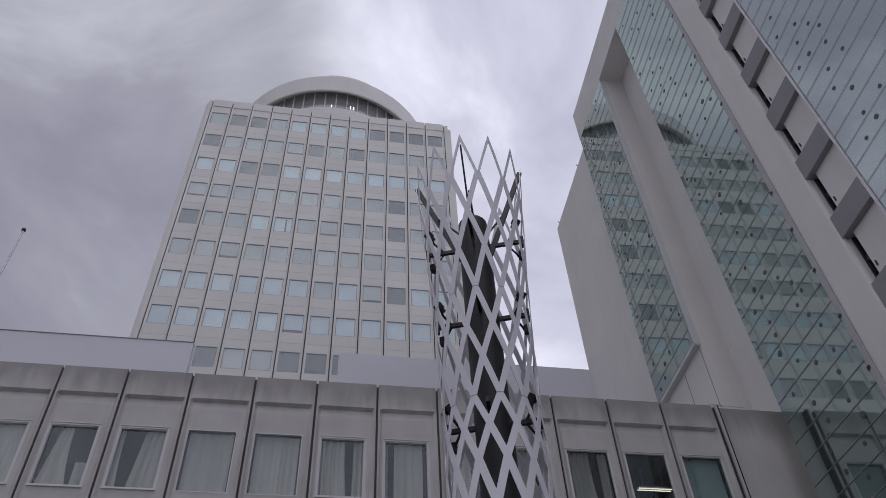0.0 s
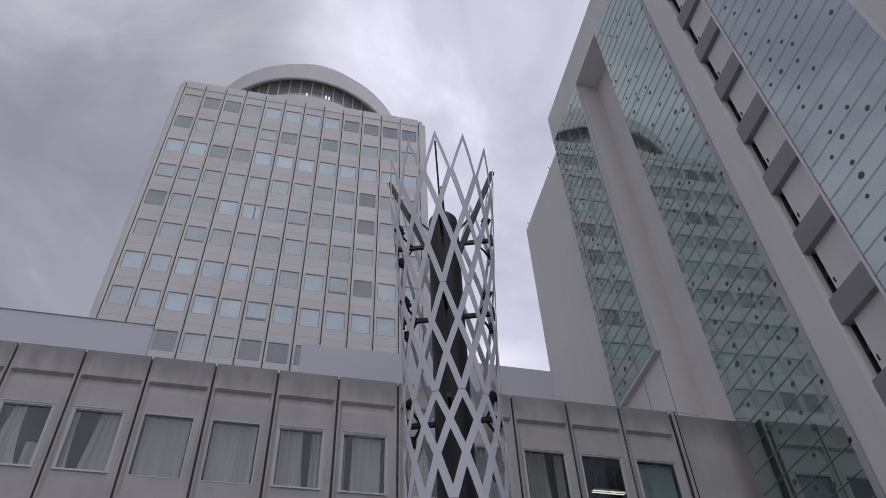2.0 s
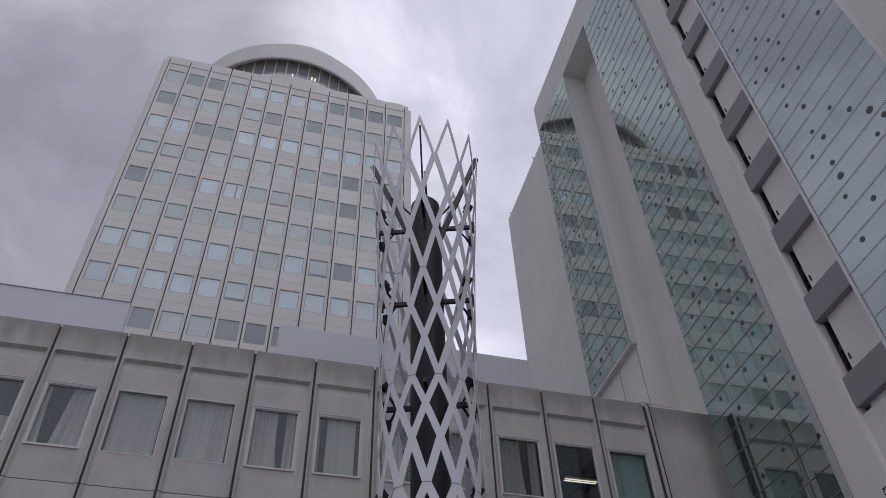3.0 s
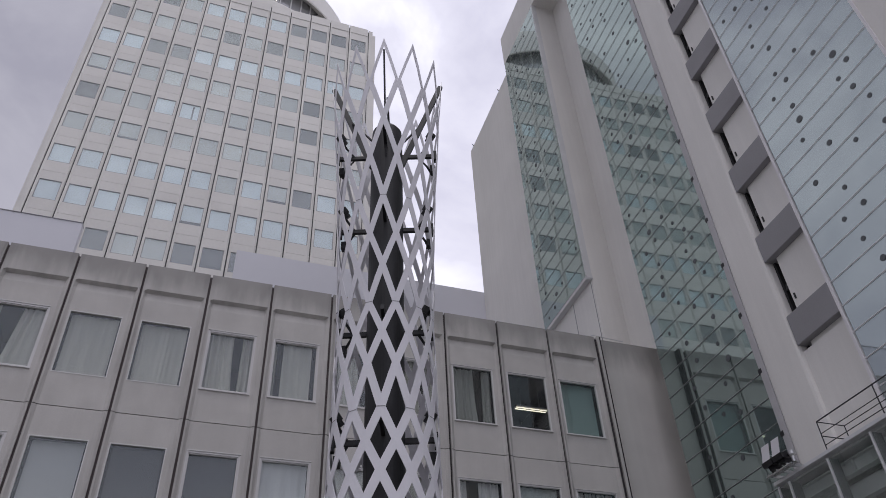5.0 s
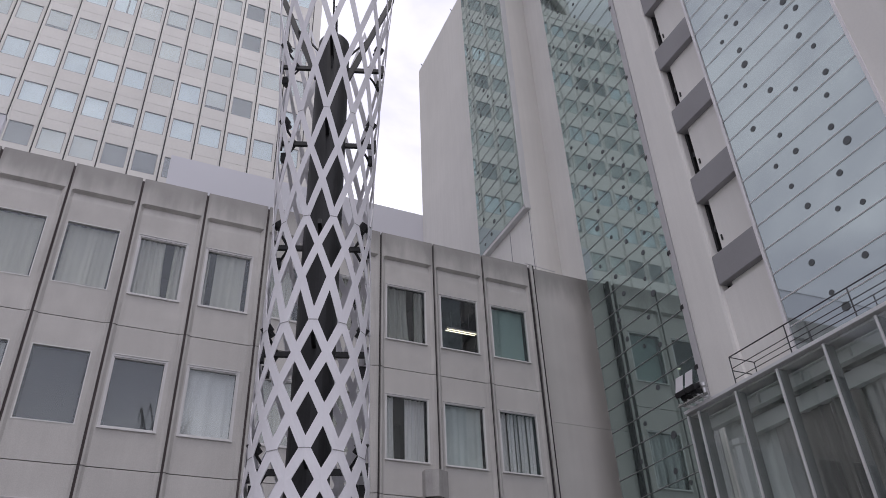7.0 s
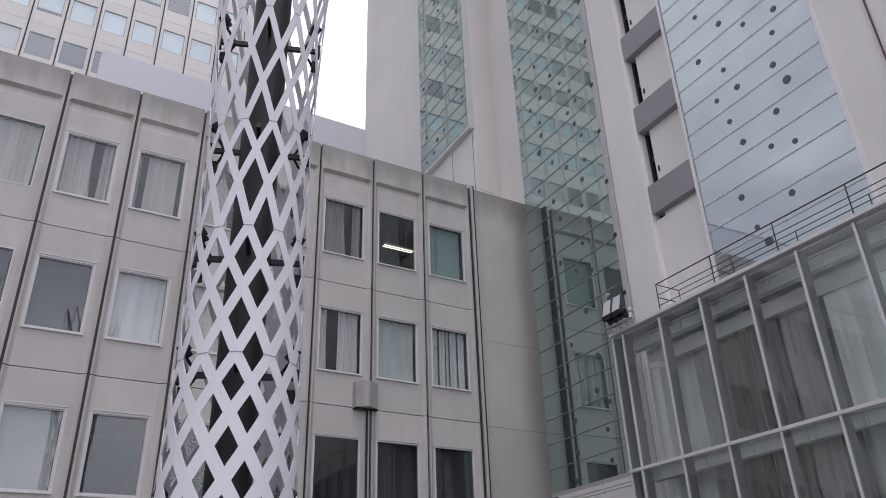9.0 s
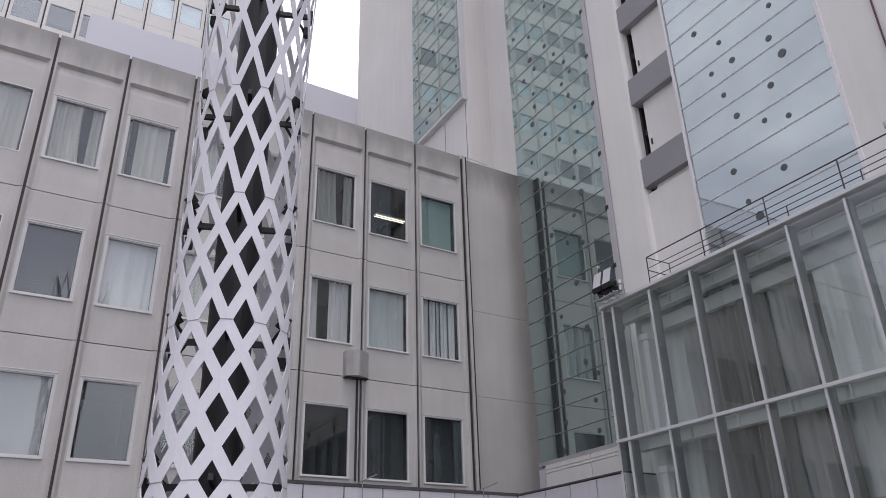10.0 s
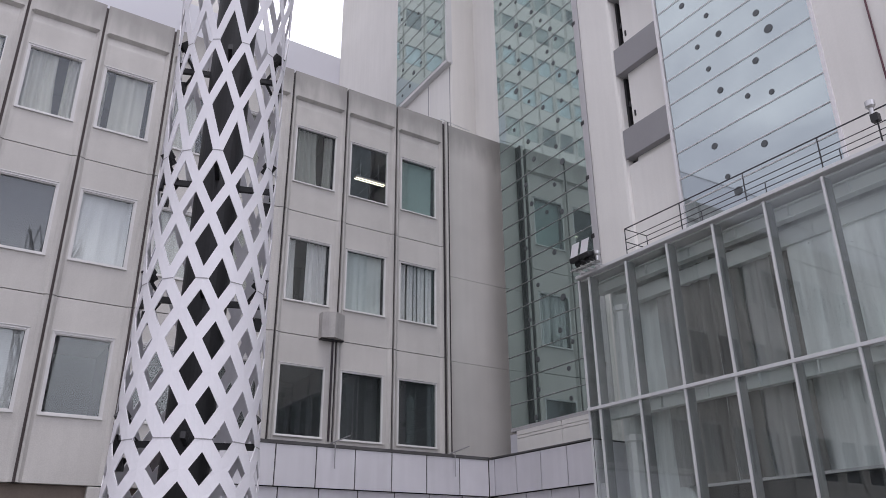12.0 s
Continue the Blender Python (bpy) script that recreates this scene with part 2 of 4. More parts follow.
BOXGLASS = glass("annex_glass", (0.945, 0.965, 0.955), 0.062)
COATED = coated_glass("green_mirror_glass", (0.39, 0.475, 0.455), 0.03, 0.03)
COATEDSKY = coated_glass("pale_mirror_glass", (0.45, 0.51, 0.52), 0.02, 0.02)
TUBE = glow("fluorescent_tube", (1.0, 0.95, 0.76), 1.6)


# ---- building blocks ----
def boxes(name, *bs):
    """One mesh of boxes, each (x0, x1, y0, y1, z0, z1)."""
    v, f = [], []
    for x0, x1, y0, y1, z0, z1 in bs:
        k = len(v)
        v += [(x0, y0, z0), (x1, y0, z0), (x1, y1, z0), (x0, y1, z0), (x0, y0, z1), (x1, y0, z1), (x1, y1, z1), (x0, y1, z1)]
        f += [(k, k + 3, k + 2, k + 1), (k + 4, k + 5, k + 6, k + 7), (k, k + 1, k + 5, k + 4), (k + 1, k + 2, k + 6, k + 5),
              (k + 2, k + 3, k + 7, k + 6), (k + 3, k, k + 4, k + 7)]
    me = bpy.data.meshes.new(name)
    me.from_pydata(v, [], f)
    return me


def bevelled(name, width, *bs):
    me = boxes(name, *bs)
    bm = bmesh.new()
    bm.from_mesh(me)
    bmesh.ops.bevel(bm, geom=bm.edges[:], offset=width, segments=2, affect="EDGES", profile=0.6)
    bm.to_mesh(me)
    bm.free()
    return me


def raw(name, v, f, smooth=False):
    me = bpy.data.meshes.new(name)
    me.from_pydata(v, [], f)
    if smooth:
        me.polygons.foreach_set("use_smooth", [True] * len(me.polygons))
    return me


def tube(name, points, r, sides=8):
    """A round bar along a line of points."""
    v, f = [], []
    pts = [Vector(p) for p in points]
    for i, p in enumerate(pts):
        way = (pts[min(i + 1, len(pts) - 1)] - pts[max(i - 1, 0)]).normalized()
        a = way.orthogonal().normalized()
        b = way.cross(a)
        for k in range(sides):
            w = 2 * math.pi * k / sides
            v.append(p + r * (math.cos(w) * a + math.sin(w) * b))
    for i in range(len(pts) - 1):
        for k in range(sides):
            f.append((i * sides + k, i * sides + (k + 1) % sides, (i + 1) * sides + (k + 1) % sides, (i + 1) * sides + k))
    f.append(tuple(reversed(range(sides))))
    f.append(tuple(range((len(pts) - 1) * sides, len(pts) * sides)))
    return raw(name, v, f)


def lathe(name, profile, sides=48, cx=0.0, cy=0.0):
    """A turned shape from (radius, height) pairs."""
    v, f = [], []
    for r, z in profile:
        for k in range(sides):
            w = 2 * math.pi * k / sides
            v.append((cx + r * math.cos(w), cy + r * math.sin(w), z))
    for i in range(len(profile) - 1):
        for k in range(sides):
            f.append((i * sides + k, i * sides + (k + 1) % sides, (i + 1) * sides + (k + 1) % sides, (i + 1) * sides + k))
    return raw(name, v, f)


def disc_x(name, r, sides=20):
    """A thin disc that faces -x."""
    v = [(-0.012, r * math.cos(2 * math.pi * k / sides), r * math.sin(2 * math.pi * k / sides)) for k in range(sides)]
    v += [(0.0, y, z) for _, y, z in v]
    f = [tuple(range(sides))] + [(k, k + sides, (k + 1) % sides + sides, (k + 1) % sides) for k in range(sides)]
    return raw(name, v, f)


def joined(name, *meshes):
    """The meshes as one, with the first one's material."""
    v, f = [], []
    for me in meshes:
        k = len(v)
        v += [tuple(p.co) for p in me.vertices]
        f += [tuple(k + q for q in p.vertices) for p in me.polygons]
    me = raw(name, v, f)
    me.materials.append(meshes[0].materials[0])
    return me


def part(name, me, mat, parent=None, label="", at=None):
    if mat and not me.materials:
        me.materials.append(mat)
    ob = new(name, me)
    if parent:
        ob.parent = parent
    if at:
        ob.location = at
    if label:
        ob["label"] = label
    return ob


def thing(name, label, category, kind="", group="", at=(0, 0, 0)):
    ob = new(name)
    ob.location = at
    ob.empty_display_size = 0.2
    return tagged(ob, label, category, group, kind)


# ---- ground ----
ground = part("ground", boxes("ground", (-1500, 1500, -1500, 1500, -0.4, 0)), PAVING)
tagged(ground, "grey paved forecourt that reaches the horizon", "ground", "", "structure")


# ---- precast panels with a sunk field and a window opening ----
def panel_mesh(name, w, z0, z1, win, sunk_top=None, rib=0.15, depth=0.05):
    """Faces -y, front at y = 0. win: x0, x1, z0, z1 of the opening. sunk_top: where the sunk field ends below a plain head."""
    wx0, wx1, wz0, wz1 = win
    xs = [0, rib, rib + 0.075, wx0, wx1, w - rib - 0.075, w - rib, w]
    zs = [z0, wz0, wz1]
    extra = {}
    if sunk_top:
        zs += [sunk_top - 0.34, sunk_top - 0.15, sunk_top - 0.06, sunk_top, z1]
        extra = {4: 0.04, 5: 0.075}
    else:
        zs += [z1]
    v, f, at = [], [], {}
    for j, z in enumerate(zs):
        for i, x in enumerate(xs):
            sunk = 2 <= i <= 5 and not (sunk_top and z >= sunk_top)
            at[i, j] = len(v)
            v.append((x, depth + extra.get(j, 0) if sunk else 0, z))
    for j in range(len(zs) - 1):
        for i in range(7):
            if not (i == 3 and j == 1):
                f.append((at[i, j], at[i + 1, j], at[i + 1, j + 1], at[i, j + 1]))
    ring = [at[3, 1], at[4, 1], at[4, 2], at[3, 2]]
    k = len(v)
    v += [(v[q][0], depth + 0.16, v[q][2]) for q in ring]
    f += [(ring[q], k + q, k + (q + 1) % 4, ring[(q + 1) % 4]) for q in range(4)]
    rim = [at[i, 0] for i in range(8)] + [at[7, j] for j in range(1, len(zs))] + [at[i, len(zs) - 1] for i in range(6, -1, -1)] + [at[0, j] for j in range(len(zs) - 2, 0, -1)]
    k = len(v)
    v += [(v[q][0], 0.30, v[q][2]) for q in rim]
    m = len(rim)
    f += [(rim[q], k + q, k + (q + 1) % m, rim[(q + 1) % m]) for q in range(m)]
    return raw(name, v, f)


def frame_mesh(name, x0, x1, z0, z1, y0, y1, w):
    return boxes(name, (x0, x1, y0, y1, z0, z0 + w), (x0, x1, y0, y1, z1 - w, z1), (x0, x0 + w, y0, y1, z0 + w, z1 - w), (x1 - w, x1, y0, y1, z0 + w, z1 - w))


def room_mesh(name, x0, x1, z0, z1, y0, y1):
    v = [(x, y, z) for y in (y0, y1) for z in (z0, z1) for x in (x0, x1)]
    return raw(name, v, [(0, 4, 5, 1), (2, 3, 7, 6), (0, 2, 6, 4), (1, 5, 7, 3), (4, 6, 7, 5)])


def curtain_mesh(name, x0, x1, z0, z1, y, waves, deep=0.035, flare=0.0, spread=0.0):
    v, f, n = [], [], 48
    for k in range(n + 1):
        u = k / n
        fold = u + 0.035 * math.sin(9.1 * u + x0 * 3.7 + z0)
        for j in range(4):
            w = j / 3
            yy = y + deep * math.sin(fold * waves * 2 * math.pi + 0.5 * w) + deep * (0.35 + 0.5 * w) * math.sin(fold * waves * 5.1 + 1.3 + z0)
            v.append((x0 - spread * w * (1 - u) + (x1 - x0 + flare * w * w) * u + 0.012 * w * math.sin(17 * u + z0), yy + 0.01 * w, z1 + (z0 - z1) * w))
    for k in range(n):
        for j in range(3):
            f.append((4 * k + j, 4 * k + j + 1, 4 * k + j + 5, 4 * k + j + 4))
    return raw(name, v, f, True)


# ---- the low office building ----
PITCH, X0, Y0 = 1.8136, -7.41, 19.0
GAP = 0.065
low = thing("low_office_building", "four-storey office block clad in grey precast concrete panels", "building", "structure")
part("building_core", boxes("building_core", (-36, 14.6, 21.6, 35.0, 0, 15.55)), ROOFING, low)
for k in range(-14, 12):
    x = X0 + k * PITCH
    part("joint_backing", boxes("joint_backing", (x - 0.09, x + 0.09, Y0 + 0.07, Y0 + 0.29, 3.36, 15.8)), FACEJOINT if k < 8 else JOINT, low, "dark sealed panel joint")
part("end_rib", bevelled("end_rib", 0.01, (12.63, 12.72, Y0, Y0 + 0.2, 3.36, 15.9)), CONCRETE, low)
part("joint_backing", boxes("joint_backing", (12.62, 12.80, Y0 + 0.2, Y0 + 0.246, 3.36, 15.9)), JOINT, low, "dark sealed panel joint")
LEVELS = [(3.36, 7.51, 4.81, 6.67), (7.52, 11.15, 8.46, 10.32), (11.16, 15.86, 12.10, 13.95)]
WX0, WX1 = 0.215, 1.515
pm = []
for i, (a, b, c, e) in enumerate(LEVELS):
    top = 14.99 if i == 2 else None
    m = panel_mesh("panel", PITCH - GAP, a, b - 0.012, (WX0 - GAP / 2 - 0.02, WX1 - GAP / 2 + 0.02, c - 0.02, e + 0.02), top, 0.05, 0.055)
    m.materials.append(HEAD if i == 2 else CONCRETE)
    fr = frame_mesh("window_frame", WX0 - 0.0195, WX1 + 0.0195, c - 0.0195, e + 0.0195, 0.05, 0.16, 0.052)
    fr2 = frame_mesh("sash", WX0 + 0.033, WX1 - 0.033, c + 0.033, e - 0.033, 0.075, 0.15, 0.024)
    hood = boxes("window_hood", (WX0 - 0.02, WX1 + 0.02, 0.03, 0.08, e + 0.02, e + 0.045), (WX0 - 0.02, WX1 + 0.02, 0.01, 0.06, c - 0.03, c - 0.002))
    pane = boxes("pane", (WX0 + 0.056, WX1 - 0.056, 0.12, 0.128, c + 0.056, e - 0.056))
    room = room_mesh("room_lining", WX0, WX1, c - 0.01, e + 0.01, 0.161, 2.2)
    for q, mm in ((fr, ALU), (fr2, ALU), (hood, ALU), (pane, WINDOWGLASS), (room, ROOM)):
        q.materials.append(mm)
    pm.append((m, fr, fr2, hood, pane, room))
# what hangs in each window of the columns that are seen: full cloth, half open, blind, bare
THIN = {(2, 1), (2, 2), (3, 1), (3, 2)}
HANG = {-1: "nff", 0: "nfl", 1: "nfk", 2: "bbf", 3: "bgf", 4: "bgh", 5: "nwc", 6: "nfh", 7: "vfh", 8: "nrh", 9: "vfn", 10: "vsp"}
SEEN = {"f": "with pale curtains drawn shut", "w": "with two overlapping white curtains", "h": "with pale curtains half open", "r": "with pale curtains half open", "l": "with a pale curtain swept to one side", "k": "with a pale curtain swept to one side",
        "c": "with one curtain hung across the middle", "s": "with a pale curtain in loose strips", "v": "with a dark slatted blind", "p": "with a grey-green roller blind",
        "g": "with a dark grey slatted blind", "b": "with a pale slatted blind", "n": "onto a dark bare room"}
num = 0
for k in range(-14, 11):
    x = X0 + k * PITCH
    for i in range(3):
        m, fr, fr2, hood, pane, room = pm[i]
        part("panel", m, CONCRETE, low, "", (x + GAP / 2, Y0, 0))
        num += 1
        h = HANG.get(k, "nff")[i]
        win = thing("window_%d" % num, "aluminium-framed office window " + SEEN[h], "window", "structure", "", (x, Y0, 0))
        if (k, i) in THIN or k >= 8:
            c, e = LEVELS[i][2], LEVELS[i][3]
            slim = 0.026 if k < 8 else 0.046
            part("window_frame", frame_mesh("window_frame", WX0 - 0.02, WX1 + 0.02, c - 0.02, e + 0.02, 0.046, 0.11, slim), FRAME, win, "slim flush window frame")
            pn = part("pane", boxes("pane", (WX0 - 0.004, WX1 + 0.004, 0.09, 0.098, c - 0.004, e + 0.004)), WINDOWGLASS, win)
            if k >= 8:
                part("drip_edge", boxes("drip_edge", (WX0 - 0.03, WX1 + 0.03, 0.02, 0.062, e + 0.018, e + 0.034)), ALU, win)
                part("window_sill", boxes("window_sill", (WX0 - 0.03, WX1 + 0.03, 0.0, 0.062, c - 0.036, c - 0.018)), ALU, win)
        else:
            part("window_frame", fr, ALU, win)
            part("sash", fr2, ALU, win)
            part("window_hood", hood, ALU, win)
            pn = part("pane", pane, WINDOWGLASS, win)
        pn.visible_shadow = False
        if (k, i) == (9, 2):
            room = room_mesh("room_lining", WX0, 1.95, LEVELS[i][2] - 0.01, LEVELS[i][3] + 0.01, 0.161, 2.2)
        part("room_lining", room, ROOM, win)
        c, e = LEVELS[i][2], LEVELS[i][3]
        cloth = {(8, 2): DIMCLOTH, (9, 1): GREENCLOTH, (8, 1): WHITECLOTH, (10, 1): WHITECLOTH}.get((k, i), CURTAIN)
        if h == "f":
            part("curtain", curtain_mesh("curtain", WX0 + 0.05, WX1 - 0.05, c, e, 0.23, 5 + (k * 3 + i) % 4, 0.012), cloth, win, "pale closed curtain")
        elif h == "w":
            part("curtain", curtain_mesh("curtain", WX0 + 0.05, WX0 + 0.7, c, e, 0.24, 2.2, 0.012), WHITECLOTH, win, "pale closed curtain")
            part("curtain", curtain_mesh("curtain", WX0 + 0.55, WX1 - 0.05, c, e, 0.29, 2.6, 0.012), WHITECLOTH, win, "pale closed curtain")
        elif h == "h":
            part("curtain", curtain_mesh("curtain", WX0 + 0.05, WX0 + 0.72, c, e, 0.23, 5, 0.04, 0.12), cloth, win, "pale curtain drawn half open")
            part("curtain", curtain_mesh("curtain", WX1 - 0.33, WX1 - 0.04, c, e, 0.23, 2.5, 0.03, 0.0), cloth, win, "pale curtain drawn half open")
        elif h == "r":
            part("curtain", curtain_mesh("curtain", WX0 + 0.03, WX0 + 0.28, c, e, 0.23, 2, 0.03, 0.05), cloth, win, "pale curtain drawn half open")
            part("curtain", curtain_mesh("curtain", WX0 + 0.62, WX1 - 0.05, c, e, 0.23, 5, 0.04, 0.0), cloth, win, "pale curtain drawn half open")
        elif h == "l":
            part("curtain", curtain_mesh("curtain", WX0 + 0.30, WX0 + 0.62, c, e, 0.23, 3, 0.03, 0.22, 0.26), cloth, win, "pale curtain swept to one side")
            part("curtain", curtain_mesh("curtain", WX0 + 0.86, WX1 - 0.05, c, c + 0.9, 0.40, 2, 0.02), cloth, win, "pale cloth behind the lower pane")
        elif h == "k":
            part("curtain", curtain_mesh("curtain", WX0 + 0.70, WX1 - 0.04, c, e, 0.23, 3.6, 0.03, 0.0, 0.22), cloth, win, "pale curtain swept to one side")
            part("curtain", curtain_mesh("curtain", WX0 + 0.03, WX0 + 0.15, c, e, 0.23, 1.2, 0.02, 0.10), cloth, win, "pale curtain bunched at the side")
        elif h == "c":
            part("curtain", curtain_mesh("curtain", WX0 + 0.32, WX1 - 0.16, c, e, 0.23, 3, 0.025, 0.0), cloth, win, "pale curtain hung across the middle")
            part("curtain", curtain_mesh("curtain", WX0 + 0.05, WX0 + 0.16, c, e, 0.36, 1.5, 0.03, 0.0), cloth, win, "pale curtain bunched at the side")
        elif h == "s":
            part("curtain", curtain_mesh("curtain", WX0 + 0.04, WX1 - 0.04, c, e, 0.34, 7, 0.02), DIMCLOTH, win, "dim inner curtain")
            for a0, a1 in ((0.05, 0.30), (0.34, 0.57), (0.60, 0.68), (0.73, 0.99), (1.02, 1.26)):
                part("curtain", curtain_mesh("curtain", WX0 + a0, WX0 + a1, c, e, 0.23, 2, 0.03), cloth, win, "pale curtain in loose strips")
        elif h == "v":
            part("blind", boxes("blind", *[(WX0 + 0.06, WX1 - 0.06, 0.26, 0.268, c + 0.05 * q, c + 0.05 * q + 0.0485) for q in range(int((e - c) / 0.05))]), VENETIAN, win, "closed dark slatted blind")
        elif h == "p":
            part("blind", curtain_mesh("blind", WX0 + 0.04, WX1 - 0.04, c, e - 0.0, 0.26, 1.3, 0.008), GREENBLIND, win, "plain grey-green roller blind")
        elif h in "gb":
            part("blind", boxes("blind", *[(WX0 + 0.06, WX1 - 0.06, 0.26, 0.268, c + 0.05 * s, c + 0.05 * s + 0.0485) for s in range(int((e - c) / 0.05))]), FACEBLIND if h == "g" else PALEBLIND, win, "closed slatted blind")
# blank end bay with a rounded corner
YE = Y0 + 0.25
prof = [(12.60, YE)] + [(12.74, YE)] + [(15.24 + 0.04 * math.sin(w), YE + 0.04 - 0.04 * math.cos(w)) for w in [radians(a) for a in range(0, 91, 9)]] + [(15.28, 22.0), (12.60, 22.0)]
def prism(name, prof, z0, z1):
    n = len(prof)
    v = [(x, y, z0) for x, y in prof] + [(x, y, z1) for x, y in prof]
    f = [(k, (k + 1) % n, (k + 1) % n + n, k + n) for k in range(n)] + [tuple(range(n - 1, -1, -1)), tuple(range(n, 2 * n))]
    return raw(name, v, f)
for z0, z1 in ((0, 7.50), (7.51, 10.29), (10.30, 15.95)):
    part("end_bay_panel", prism("end_bay_panel", prof, z0, z1), BLANK, low, "blank grey concrete end bay")

# added strip that darkens the end rib's far side in the mirror glass
part("joint_cover", boxes("joint_cover", (12.722, 12.775, Y0 + 0.02, YE, 3.4, 15.9)), JOINT, low, "thin dark strip added on the far side of the end rib")
part("conductor", tube("conductor", [(12.5, Y0 + 0.1, 15.98), (13.9, Y0 + 0.35, 16.1)], 0.015, 6), STEEL, low)

# ---- lattice tower ----
LL = 9.0
LX, LY = LL * math.sin(radians(15.05)) + 0.03, LL * math.cos(radians(15.05))
RAD = [(-0.18, 0.098), (0.0, 0.092), (0.15, 0.0847), (0.33, 0.0797), (0.51, 0.0774), (0.67, 0.0762), (0.877, 0.0837), (1.06, 0.0955), (1.281, 0.1118)]
HOLE = [(-0.18, 0.54), (0.1, 0.58), (0.4, 0.67), (0.7, 0.755), (1.0, 0.80), (1.275, 0.81)]
ROWS = [1.281, 1.168, 1.066, 0.977, 0.884, 0.806, 0.742, 0.674, 0.623, 0.569, 0.500, 0.453, 0.411, 0.368, 0.323, 0.285, 0.248, 0.209, 0.171, 0.134, 0.101, 0.071, 0.038, 0.004, -0.03, -0.066, -0.102, -0.138, -0.176]


def along(table, z):
    return float(np.interp(z, [a for a, _ in table], [b for _, b in table]))


def on_lattice(phi, z, push=0.0):
    """The point at the angle phi from the side that faces the forecourt, at the relative height z."""
    r = along(RAD, z) * LL + push
    w = radians(15.05 + 180 - phi)
    return (LX + r * math.sin(w), LY + r * math.cos(w), EYE + z * LL)


tower = thing("lattice_tower", "white metal diamond lattice tower round a black pole", "light tower", at=(0, 0, 0))
SEAM = (4, 7, 10, 14, 19, 24)
def lattice_ring(j0, j1):
    v, f = [], []
    for j in range(j0, j1):
        if j + 2 > len(ROWS) - 1 and j + 1 > len(ROWS) - 1:
            continue
        for k in range(12):
            # a diamond cell: top at row j, sides at row j + 1, foot at row j + 2
            c = 30 * k - 4 + (15 if j % 2 else 0)
            zt, zm = ROWS[j], ROWS[j + 1]
            zb = ROWS[j + 2] if j + 2 < len(ROWS) else 2 * zm - zt
            s = along(HOLE, zm)
            outer = [(c, zt), (c + 7.5, (zt + zm) / 2), (c + 15, zm), (c + 7.5, (zb + zm) / 2), (c, zb), (c - 7.5, (zb + zm) / 2), (c - 15, zm), (c - 7.5, (zt + zm) / 2)]
            inner = [(c + s * (a - c), zm + s * (z - zm)) for a, z in outer]
            b = len(v)
            for ring, push in ((outer, 0), (inner, 0), (outer, -0.012), (inner, -0.012)):
                v += [on_lattice(a, z, push) for a, z in ring]
            for q in range(8):
                p = (q + 1) % 8
                f += [(b + q, b + p, b + 8 + p, b + 8 + q), (b + 16 + p, b + 16 + q, b + 24 + q, b + 24 + p), (b + 8 + q, b + 8 + p, b + 24 + p, b + 24 + q)]
                if j == 0 and q in (0, 1, 6, 7):
                    f.append((b + q, b + 16 + q, b + 16 + p, b + p))
    return raw("lattice_ring", v, f)
marks = [0, 4, 7, 10, 14, 19, 24, len(ROWS) - 2]
for a, b in zip(marks, marks[1:]):
    part("lattice_ring", lattice_ring(a, b), LATTICE, tower, "white lattice section with diamond openings")
for j in SEAM:
    if j < len(ROWS) - 2:
        z = ROWS[j]
        half = 15 * (1 - along(HOLE, z)) * 0.98
        for k in range(12):
            c = 30 * k - 4 + (15 if j % 2 else 0)
            v = [on_lattice(c + a * half / 2, z + dz, 0.003) for dz in (-0.0007, 0.0007) for a in (-2, -1, 0, 1, 2)]
            part("seam", raw("seam", v, [(q, q + 1, q + 6, q + 5) for q in range(4)]), GREYBEAM, tower)
PR = 0.262
part("pole", lathe("pole", [(0, 0), (PR, 0), (PR, EYE + 1.10 * LL), (PR * 0.96, EYE + 1.125 * LL), (PR * 0.75, EYE + 1.135 * LL), (0, EYE + 1.138 * LL)], 40, LX, LY), BLACK, tower, "black steel pole")


def spoke(phi, r, z):
    w = radians(15.05 + 180 - phi)
    return Vector((LX + r * math.sin(w), LY + r * math.cos(w), z))


def bar(name, a, b, w, h):
    """A square bar from a to b."""
    a, b = Vector(a), Vector(b)
    way = (b - a).normalized()
    side = way.cross(Vector((0, 0, 1)))
    side = side.normalized() if side.length > 1e-4 else Vector((1, 0, 0))
    up = side.cross(way)
    v = []
    for p in (a, b):
        for sx, sz in ((-1, -1), (1, -1), (1, 1), (-1, 1)):
            v.append(p + side * sx * w / 2 + up * sz * h / 2)
    return raw(name, v, [(0, 1, 2, 3), (7, 6, 5, 4), (0, 4, 5, 1), (1, 5, 6, 2), (2, 6, 7, 3), (3, 7, 4, 0)])


